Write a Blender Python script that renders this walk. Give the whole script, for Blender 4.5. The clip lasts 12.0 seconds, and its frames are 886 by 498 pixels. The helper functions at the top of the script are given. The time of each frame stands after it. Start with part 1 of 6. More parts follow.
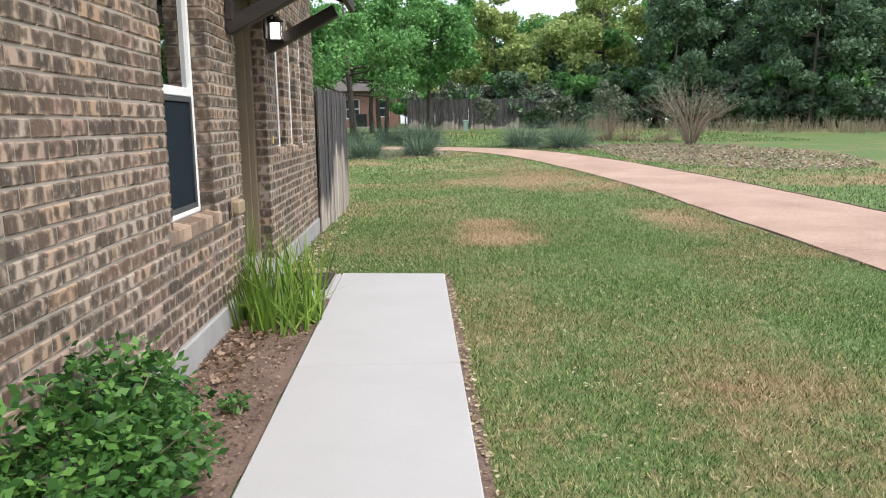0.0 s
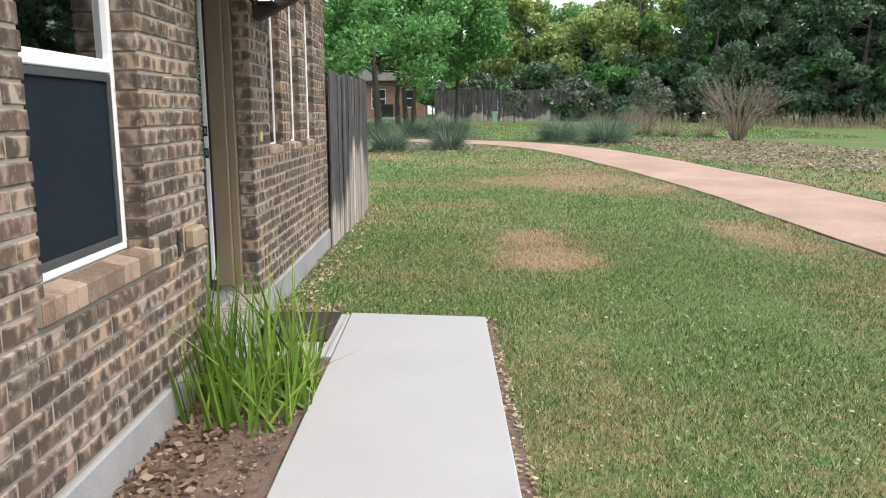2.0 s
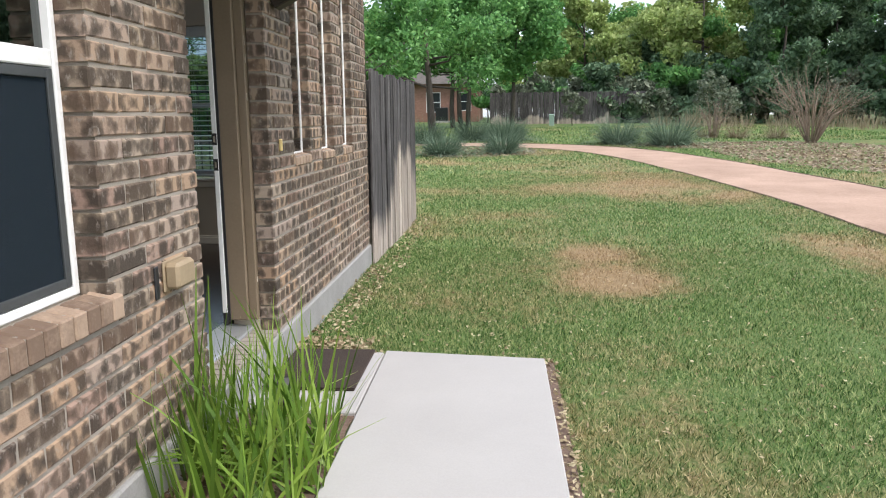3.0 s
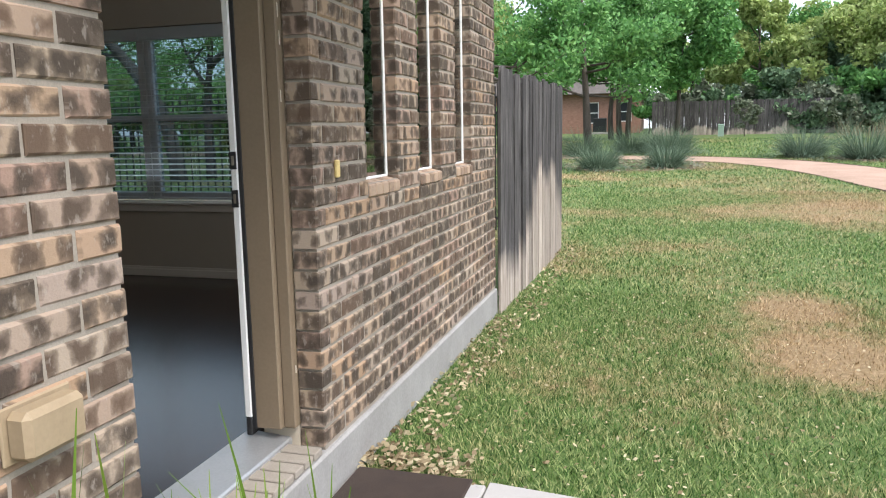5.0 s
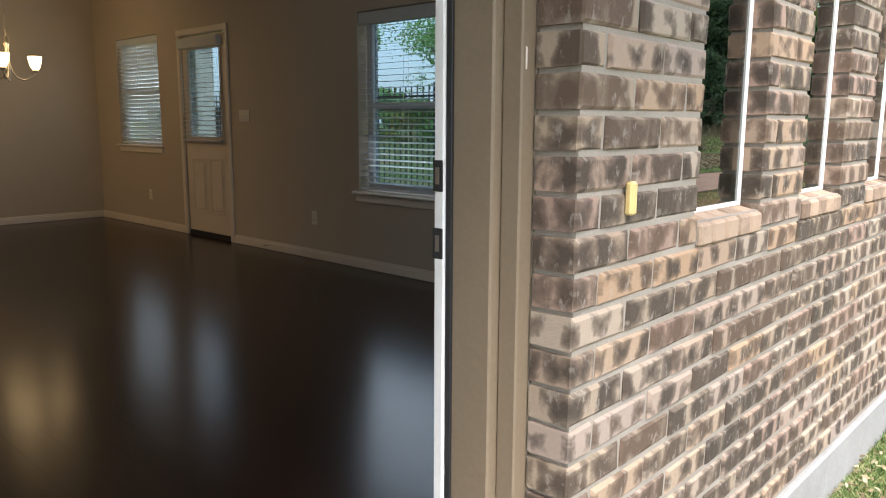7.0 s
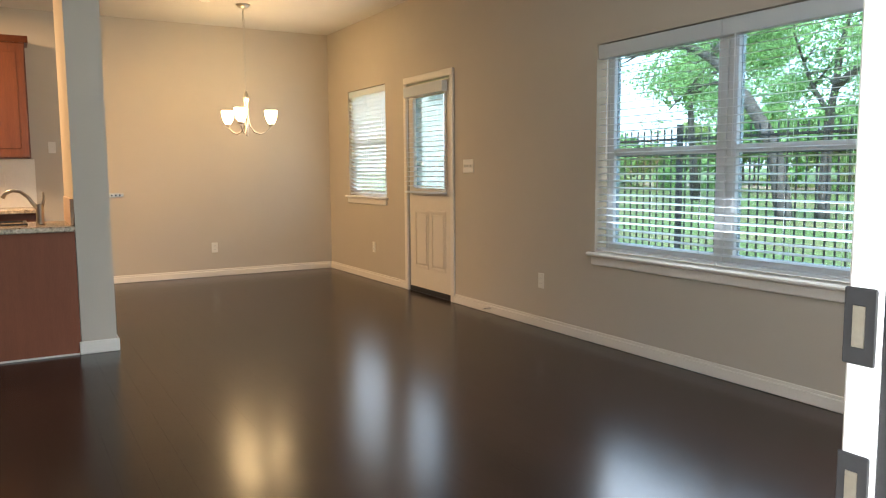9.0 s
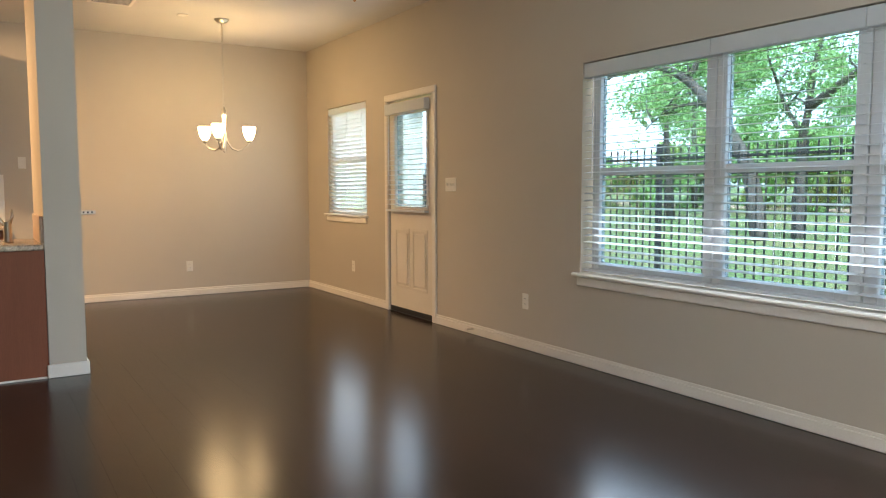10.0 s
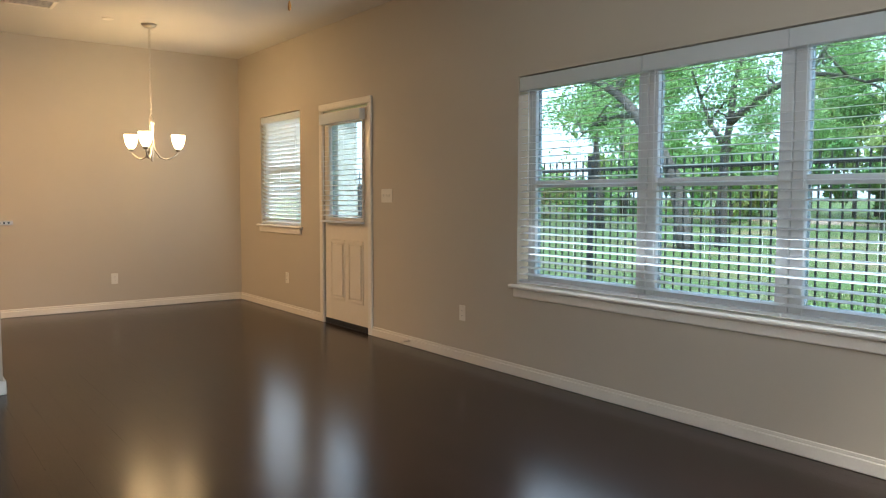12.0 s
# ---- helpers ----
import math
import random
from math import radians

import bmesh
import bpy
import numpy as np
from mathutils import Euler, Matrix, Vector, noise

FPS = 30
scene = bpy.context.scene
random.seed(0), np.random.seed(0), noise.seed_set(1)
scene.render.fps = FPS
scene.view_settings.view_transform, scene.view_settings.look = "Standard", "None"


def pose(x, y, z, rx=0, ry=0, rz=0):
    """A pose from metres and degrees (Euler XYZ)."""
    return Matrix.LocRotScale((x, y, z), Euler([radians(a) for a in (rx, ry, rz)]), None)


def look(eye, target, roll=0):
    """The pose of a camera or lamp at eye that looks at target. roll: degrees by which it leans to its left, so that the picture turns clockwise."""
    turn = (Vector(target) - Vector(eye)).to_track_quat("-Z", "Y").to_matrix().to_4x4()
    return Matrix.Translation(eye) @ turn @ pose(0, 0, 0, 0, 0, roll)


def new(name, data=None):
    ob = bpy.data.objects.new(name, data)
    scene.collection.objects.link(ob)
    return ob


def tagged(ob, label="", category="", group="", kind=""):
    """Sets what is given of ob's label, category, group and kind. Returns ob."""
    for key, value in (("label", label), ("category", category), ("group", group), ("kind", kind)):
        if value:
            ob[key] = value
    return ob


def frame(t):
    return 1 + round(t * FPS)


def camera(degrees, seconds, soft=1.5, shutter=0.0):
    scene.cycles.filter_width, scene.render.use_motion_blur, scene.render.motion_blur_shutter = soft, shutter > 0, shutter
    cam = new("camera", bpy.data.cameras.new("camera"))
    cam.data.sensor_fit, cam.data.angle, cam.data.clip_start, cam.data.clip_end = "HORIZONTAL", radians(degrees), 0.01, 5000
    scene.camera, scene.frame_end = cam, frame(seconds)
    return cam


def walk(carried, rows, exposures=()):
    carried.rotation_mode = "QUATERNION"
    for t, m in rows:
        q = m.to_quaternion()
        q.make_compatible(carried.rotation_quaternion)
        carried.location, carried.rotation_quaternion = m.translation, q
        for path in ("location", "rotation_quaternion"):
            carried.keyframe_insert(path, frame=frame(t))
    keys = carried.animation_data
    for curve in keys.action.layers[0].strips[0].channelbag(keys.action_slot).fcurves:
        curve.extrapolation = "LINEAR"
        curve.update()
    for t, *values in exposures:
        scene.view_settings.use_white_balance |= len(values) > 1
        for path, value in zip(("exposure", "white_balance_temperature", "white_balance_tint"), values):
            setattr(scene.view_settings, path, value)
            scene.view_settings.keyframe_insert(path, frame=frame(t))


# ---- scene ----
cam = camera(60.9, 12.0, soft=1.1)
PATH = [
    (0, (-0.006, 0.179, 1.361), (0.055, 2.151, 1.031), -0.8),
    (0.5, (0.001, 0.589, 1.354), (0.037, 2.560, 1.014), -0.2),
    (1, (-0.014, 1.033, 1.355), (0.036, 3.002, 1.010), -0.5),
    (1.5, (-0.007, 1.472, 1.383), (0.011, 3.443, 1.048), 0.0),
    (2, (-0.070, 1.927, 1.379), (-0.074, 3.895, 1.027), -0.1),
    (2.5, (-0.058, 2.331, 1.360), (-0.100, 4.298, 1.000), -0.4),
    (3, (-0.048, 2.769, 1.377), (-0.198, 4.734, 1.034), -0.6),
    (3.2, (-0.052, 2.954, 1.374), (-0.231, 4.917, 1.038), -0.9),
    (5, (-0.111, 4.389, 1.364), (-0.661, 6.287, 1.057), -1.0),
    (5.5, (-0.135, 4.724, 1.375), (-0.869, 6.561, 1.084), -1.0),
    (6, (-0.284, 5.100, 1.381), (-1.146, 6.879, 1.081), -1.3),
    (6.5, (-0.392, 5.431, 1.371), (-1.480, 7.077, 1.045), -0.7),
    (7, (-0.553, 5.707, 1.379), (-1.895, 7.153, 1.051), 0.3),
    (7.5, (-0.757, 5.904, 1.397), (-2.274, 7.165, 1.068), -0.4),
    (7.7, (-0.831, 5.950, 1.405), (-2.411, 7.129, 1.070), -0.6),
    (9.5, (-1.342, 6.268, 1.403), (-3.069, 7.260, 1.221), -0.1),
    (10, (-1.372, 6.243, 1.407), (-3.066, 7.294, 1.247), -0.1),
    (10.5, (-1.382, 6.239, 1.406), (-3.048, 7.336, 1.256), -0.1),
    (11, (-1.396, 6.242, 1.420), (-3.037, 7.377, 1.275), -0.0),
    (11.5, (-1.403, 6.246, 1.425), (-3.021, 7.412, 1.281), 0.1),
    (12, (-1.410, 6.241, 1.428), (-3.006, 7.438, 1.291), 0.1),
]
EXPOSURES = [(0, 1.37), (3, 1.38), (5, 1.62), (6, 1.8), (6.5, 1.95), (7.0, 2.2), (7.7, 2.95), (9.3, 4.25), (10.5, 4.05), (12, 3.87)]
walk(cam, [(t, look(eye, target, roll)) for t, eye, target, roll in PATH], EXPOSURES)

# ---- world and large lights ----
world = bpy.data.worlds.new("sky")
scene.world = world
world.use_nodes = True
wn = world.node_tree.nodes
sky = wn.new("ShaderNodeTexSky")
sky.sky_type, sky.sun_disc = "NISHITA", False
SUN_UP, SUN_TURN = 55.0, 120.0
sky.sun_elevation, sky.sun_rotation = radians(SUN_UP), radians(SUN_TURN)
sky.air_density, sky.dust_density, sky.ozone_density = 1.0, 3.0, 1.0
veil = wn.new("ShaderNodeMix")
veil.data_type = "RGBA"
veil.inputs[0].default_value = 0.6
veil.inputs[7].default_value = (3.5, 3.75, 4.1, 1)
world.node_tree.links.new(sky.outputs[0], veil.inputs[6])
world.node_tree.links.new(veil.outputs[2], wn["Background"].inputs[0])
wn["Background"].inputs[1].default_value = 0.15


def lamp(name, kind, m, power, color=(1, 1, 1), **more):
    data = bpy.data.lights.new(name, kind)
    data.energy, data.color = power, color
    for key, value in more.items():
        if key == "size":
            data.shape, data.size, data.size_y = "RECTANGLE", value[0], value[1]
        if key == "angle":
            data.angle = radians(value)
        if key == "radius":
            data.shadow_soft_size = value
    ob = new(name, data)
    ob.matrix_world = m
    return ob


a, e = radians(SUN_TURN), radians(SUN_UP)
sun_from = Vector((math.sin(a) * math.cos(e), math.cos(a) * math.cos(e), math.sin(e)))
lamp("sun", "SUN", look(sun_from * 50, (0, 0, 0)), 1.2, (1.0, 0.975, 0.94), angle=25)

# plan of the house outside, drafted with 68 mm brick courses and brought to true size further down
TRUE = 1.14
GROUND = -0.04          # height of the walkway's ground in true metres
FACE = -1.16            # outer brick face of the east wall
BACK = -1.39            # inner face of the east wall
NORTH = 8.494           # inner face of the north wall
WEST = -9.78
SOUTH = 1.5
FLOOR, CEIL = 0.205, 2.72
FOOT = 0.176            # top of the concrete footing
DOOR = (5.145, 6.055)     # doorway in the brick
COURSE, BRICK_L = 0.0677, 0.203

# daylight that enters by the openings
DAY = (0.70, 0.84, 1.0)
lamp("window_daylight", "AREA", look((-3.81, 9.663, 1.62), (-3.81, 5.8, 1.3)), 4.6, DAY, size=(2.5, 1.15))
lamp("window_daylight", "AREA", look((-8.9, 9.663, 1.72), (-8.9, 5.8, 1.5)), 0.45, DAY, size=(0.8, 1.0))
lamp("window_daylight", "AREA", look((-7.49, 9.60, 1.68), (-7.49, 5.8, 1.5)), 0.28, DAY, size=(0.5, 0.8))
lamp("window_daylight", "AREA", look((-1.62, 8.1, 1.7), (-6.8, 8.1, 1.3)), 1.78, DAY, size=(1.5, 1.1))


# ---- materials ----
def shader(name, rough=0.7, metal=0.0, spec=0.5):
    m = bpy.data.materials.new(name)
    m.use_nodes = True
    b = m.node_tree.nodes["Principled BSDF"]
    b.inputs["Roughness"].default_value, b.inputs["Metallic"].default_value = rough, metal
    b.inputs["Specular IOR Level"].default_value = spec
    return m, m.node_tree.nodes, m.node_tree.links, b


def node(nodes, kind, **sets):
    n = nodes.new(kind)
    for key, value in sets.items():
        n.inputs[key.replace("_", " ")].default_value = value
    return n


def ramp(nodes, links, source, stops):
    r = nodes.new("ShaderNodeValToRGB")
    while len(r.color_ramp.elements) < len(stops):
        r.color_ramp.elements.new(0.5)
    for el, (at, c) in zip(r.color_ramp.elements, stops):
        el.position, el.color = at, (*c, 1)
    links.new(source, r.inputs[0])
    return r.outputs[0]


def blend(nodes, links, fac, one, two, mode="MIX"):
    n = nodes.new("ShaderNodeMix")
    n.data_type, n.blend_type = "RGBA", mode
    for sock, value in ((n.inputs[0], fac), (n.inputs[6], one), (n.inputs[7], two)):
        if isinstance(value, (int, float)):
            sock.default_value = value
        elif isinstance(value, tuple):
            sock.default_value = (*value, 1)
        else:
            links.new(value, sock)
    return n.outputs[2]


def calc(nodes, links, op, one, two=0.0, clamp=False):
    n = nodes.new("ShaderNodeMath")
    n.operation, n.use_clamp = op, clamp
    for sock, value in zip(n.inputs, (one, two)):
        if isinstance(value, (int, float)):
            sock.default_value = value
        else:
            links.new(value, sock)
    return n.outputs[0]


def surface(name, dark, light, big=2.0, fine=60.0, rough=0.7, metal=0.0, bump=0.2, depth=0.002, stretch=(1, 1, 1), spec=0.4, per_object=0.0):
    """A worn surface: two colours mixed by a coarse and a fine noise, with fine relief."""
    m, nodes, links, b = shader(name, rough, metal, spec)
    co = nodes.new("ShaderNodeTexCoord")
    mp = nodes.new("ShaderNodeMapping")
    mp.inputs["Scale"].default_value = stretch
    links.new(co.outputs["Object"], mp.inputs[0])
    n1 = node(nodes, "ShaderNodeTexNoise", Scale=big, Detail=5.0, Roughness=0.6)
    n2 = node(nodes, "ShaderNodeTexNoise", Scale=fine, Detail=4.0, Roughness=0.6)
    links.new(mp.outputs[0], n1.inputs[0])
    links.new(mp.outputs[0], n2.inputs[0])
    mix = calc(nodes, links, "ADD", calc(nodes, links, "MULTIPLY", n1.outputs[0], 0.6), calc(nodes, links, "MULTIPLY", n2.outputs[0], 0.4))
    if per_object:
        info = nodes.new("ShaderNodeObjectInfo")
        mix = calc(nodes, links, "ADD", mix, calc(nodes, links, "MULTIPLY", calc(nodes, links, "SUBTRACT", info.outputs["Random"], 0.5), per_object))
    links.new(ramp(nodes, links, mix, [(0.3, dark), (0.7, light)]), b.inputs["Base Color"])
    if bump:
        bp = node(nodes, "ShaderNodeBump", Strength=bump, Distance=depth)
        links.new(n2.outputs[0], bp.inputs["Height"])
        links.new(bp.outputs[0], b.inputs["Normal"])
    return m


def brick_material(name, island):
    """Tumbled brick: tan and rose ends, dark fired blotches across each brick."""
    m, nodes, links, b = shader(name, 0.85, 0, 0.25)
    uv = nodes.new("ShaderNodeUVMap")
    if island:
        g = nodes.new("ShaderNodeNewGeometry")
        rnd = g.outputs["Random Per Island"]
    else:
        rnd = nodes.new("ShaderNodeObjectInfo").outputs["Random"]
    off = nodes.new("ShaderNodeCombineXYZ")
    links.new(calc(nodes, links, "MULTIPLY", rnd, 71.0), off.inputs[0])
    links.new(calc(nodes, links, "MULTIPLY", rnd, 37.0), off.inputs[1])
    add = nodes.new("ShaderNodeVectorMath")
    links.new(uv.outputs[0], add.inputs[0])
    links.new(off.outputs[0], add.inputs[1])
    st = nodes.new("ShaderNodeMapping")
    st.inputs["Scale"].default_value = (18, 8, 1)
    links.new(add.outputs[0], st.inputs[0])
    band = node(nodes, "ShaderNodeTexNoise", Scale=1.0, Detail=1.5, Roughness=0.5, Distortion=0.4)
    links.new(st.outputs[0], band.inputs[0])
    fine = node(nodes, "ShaderNodeTexNoise", Scale=70.0, Detail=5.0, Roughness=0.7)
    links.new(add.outputs[0], fine.inputs[0])
    streak = node(nodes, "ShaderNodeTexNoise", Scale=26.0, Detail=3.0, Roughness=0.6)
    links.new(add.outputs[0], streak.inputs[0])
    white = nodes.new("ShaderNodeTexWhiteNoise")
    white.noise_dimensions = "1D"
    links.new(calc(nodes, links, "MULTIPLY", rnd, 913.0), white.inputs["W"])
    light = ramp(nodes, links, white.outputs[0], [(0.0, (0.28, 0.225, 0.178)), (0.25, (0.36, 0.278, 0.20)), (0.48, (0.315, 0.21, 0.165)), (0.68, (0.385, 0.312, 0.245)), (0.86, (0.375, 0.25, 0.16)), (1.0, (0.35, 0.275, 0.23))])
    darkc = ramp(nodes, links, rnd, [(0.0, (0.040, 0.031, 0.024)), (0.5, (0.062, 0.045, 0.033)), (1.0, (0.105, 0.066, 0.044))])
    # fired patches: about one to each half brick, soft and ragged, paler towards the arrises
    sep = nodes.new("ShaderNodeSeparateXYZ")
    links.new(uv.outputs[0], sep.inputs[0])
    along = calc(nodes, links, "ADD", sep.outputs[0], calc(nodes, links, "MULTIPLY", white.outputs[0], 0.05))
    along = calc(nodes, links, "MODULO", calc(nodes, links, "ADD", along, 0.5), 0.0965)
    du = calc(nodes, links, "DIVIDE", calc(nodes, links, "ABSOLUTE", calc(nodes, links, "SUBTRACT", along, 0.048)), 0.040)
    dv = calc(nodes, links, "DIVIDE", calc(nodes, links, "ABSOLUTE", calc(nodes, links, "SUBTRACT", sep.outputs[1], 0.029)), 0.0245)
    f = calc(nodes, links, "MULTIPLY", calc(nodes, links, "MAXIMUM", du, dv), 0.5)
    lift = calc(nodes, links, "MULTIPLY", calc(nodes, links, "SUBTRACT", white.outputs[0], 0.5), 0.30)
    f = calc(nodes, links, "ADD", f, lift)
    f = calc(nodes, links, "ADD", f, calc(nodes, links, "MULTIPLY", calc(nodes, links, "SUBTRACT", band.outputs[0], 0.5), 1.5))
    f = calc(nodes, links, "ADD", f, calc(nodes, links, "MULTIPLY", calc(nodes, links, "SUBTRACT", streak.outputs[0], 0.5), 0.7))
    fac = ramp(nodes, links, f, [(0.21, (0.95, 0.95, 0.95)), (0.47, (0.63, 0.63, 0.63)), (0.635, (0, 0, 0))])
    col = blend(nodes, links, fac, light, darkc)
    drag = nodes.new("ShaderNodeMapping")
    drag.inputs["Scale"].default_value = (46, 24, 1)
    links.new(add.outputs[0], drag.inputs[0])
    slur = node(nodes, "ShaderNodeTexNoise", Scale=1.0, Detail=3.0, Roughness=0.65)
    links.new(drag.outputs[0], slur.inputs[0])
    col = blend(nodes, links, ramp(nodes, links, slur.outputs[0], [(0.57, (0, 0, 0)), (0.68, (0.5, 0.5, 0.5))]), col, (0.37, 0.325, 0.28))
    col = blend(nodes, links, calc(nodes, links, "MULTIPLY", fine.outputs[0], 0.2), col, (0.17, 0.135, 0.115), "MIX")
    links.new(col, b.inputs["Base Color"])
    bp = node(nodes, "ShaderNodeBump", Strength=0.6, Distance=0.004)
    links.new(calc(nodes, links, "ADD", fine.outputs[0], calc(nodes, links, "MULTIPLY", streak.outputs[0], 0.8)), bp.inputs["Height"])
    links.new(bp.outputs[0], b.inputs["Normal"])
    return m


M_BRICK = brick_material("brick", False)
M_BRICKS = brick_material("brick_run", True)
M_MORTAR = surface("mortar", (0.235, 0.205, 0.17), (0.35, 0.31, 0.265), 6, 150, 0.95, bump=0.5, depth=0.003)
M_CONCRETE = surface("concrete", (0.36, 0.345, 0.335), (0.43, 0.415, 0.405), 1.3, 160, 0.85, bump=0.25, depth=0.001)
M_FOOTING = surface("footing_concrete", (0.225, 0.218, 0.21), (0.35, 0.342, 0.332), 4, 90, 0.9, bump=0.4)
M_SOIL = surface("soil", (0.085, 0.055, 0.040), (0.22, 0.15, 0.115), 5, 45, 0.95, bump=0.9, depth=0.015)
M_TRIM = surface("brown_paint", (0.185, 0.138, 0.092), (0.235, 0.180, 0.122), 3, 90, 0.55, bump=0.08)
M_DARKWOOD = surface("dark_stained_wood", (0.018, 0.014, 0.012), (0.05, 0.038, 0.032), 3, 40, 0.6, bump=0.3, stretch=(1, 1, 4))
M_WHITE = surface("white_vinyl", (0.72, 0.72, 0.71), (0.80, 0.80, 0.79), 2, 80, 0.4, bump=0.03)
M_TRIMWHITE = surface("white_trim_paint", (0.70, 0.64, 0.55), (0.79, 0.73, 0.64), 2, 80, 0.4, bump=0.04)
M_DOORWHITE = surface("door_paint", (0.68, 0.605, 0.495), (0.76, 0.685, 0.575), 2, 80, 0.42, bump=0.04)
M_WALL = surface("beige_wall_paint", (0.482, 0.420, 0.335), (0.522, 0.458, 0.368), 1.0, 220, 0.75, bump=0.18, depth=0.001)
M_CEIL = surface("ceiling_paint", (0.58, 0.54, 0.48), (0.64, 0.60, 0.54), 1.0, 180, 0.9, bump=0.25, depth=0.001)
M_PLANK = surface("dark_floor_plank", (0.010, 0.0052, 0.0042), (0.021, 0.0105, 0.008), 2.2, 40, 0.215, bump=0.03, stretch=(0.35, 5, 1), spec=0.27, per_object=0.25)
M_METAL = surface("brushed_nickel", (0.42, 0.38, 0.32), (0.58, 0.54, 0.47), 6, 200, 0.32, metal=1.0, bump=0.03)
M_BLACK = surface("black_metal", (0.012, 0.012, 0.013), (0.03, 0.03, 0.032), 5, 120, 0.5, bump=0.1)
M_DARKMAT = surface("brown_rubber_mat", (0.030, 0.021, 0.017), (0.055, 0.038, 0.030), 8, 260, 0.95, bump=0.8, depth=0.004)

M_PLASTIC = surface("wall_plate_plastic", (0.70, 0.66, 0.58), (0.76, 0.72, 0.64), 6, 100, 0.4, bump=0.02)
M_TANBOX = surface("tan_plastic", (0.27, 0.205, 0.13), (0.35, 0.27, 0.175), 10, 90, 0.6, bump=0.15)
M_YELLOW = surface("pale_yellow_plastic", (0.58, 0.42, 0.16), (0.72, 0.56, 0.26), 20, 120, 0.5, bump=0.1)
M_CHERRY = surface("cherry_cabinet", (0.090, 0.026, 0.012), (0.17, 0.055, 0.024), 2, 30, 0.35, bump=0.06, stretch=(6, 6, 0.6))
M_PANEL = surface("peninsula_panel", (0.175, 0.050, 0.019), (0.235, 0.073, 0.030), 2, 30, 0.6, bump=0.05, stretch=(6, 6, 0.6))
M_GRANITE = surface("granite", (0.07, 0.055, 0.045), (0.66, 0.52, 0.38), 40, 120, 0.18, bump=0.02)
M_PEACHTILE = surface("peach_stone_tile", (0.42, 0.28, 0.19), (0.58, 0.42, 0.30), 6, 40, 0.35, bump=0.05)
M_TILE = surface("backsplash_tile", (0.66, 0.62, 0.55), (0.74, 0.70, 0.62), 3, 60, 0.3, bump=0.03)
M_ROOF = surface("roof_shingle", (0.06, 0.052, 0.047), (0.15, 0.13, 0.115), 3, 40, 0.95, bump=0.6, depth=0.01)
M_SIDING = surface("light_siding", (0.50, 0.46, 0.40), (0.58, 0.54, 0.47), 2, 50, 0.8, bump=0.1)
M_FARBRICK = surface("far_brick", (0.17, 0.085, 0.06), (0.36, 0.21, 0.16), 4, 14, 0.9, bump=0.3, stretch=(1, 1, 3))
M_TRAIL = surface("crushed_granite", (0.25, 0.160, 0.115), (0.48, 0.330, 0.250), 0.8, 26, 0.95, bump=0.8, depth=0.012)
M_BARK = surface("bark", (0.045, 0.036, 0.030), (0.13, 0.11, 0.095), 3, 22, 0.95, bump=0.9, depth=0.02, stretch=(3, 3, 0.6))
M_STALK = surface("dry_stalk", (0.16, 0.11, 0.085), (0.34, 0.26, 0.20), 8, 60, 0.9, bump=0.2)
M_UTIL = surface("pale_green_plastic", (0.30, 0.42, 0.34), (0.38, 0.50, 0.41), 6, 60, 0.55, bump=0.05)
M_SCREEN = surface("insect_screen", (0.013, 0.017, 0.019), (0.022, 0.027, 0.030), 1.5, 300, 0.45, bump=0.1)
M_SCREENFRAME = surface("grey_screen_frame", (0.045, 0.05, 0.052), (0.075, 0.08, 0.082), 4, 90, 0.5, bump=0.05)
M_STEEL = surface("threshold_aluminium", (0.36, 0.37, 0.38), (0.48, 0.49, 0.50), 6, 120, 0.45, metal=0.6, bump=0.1)


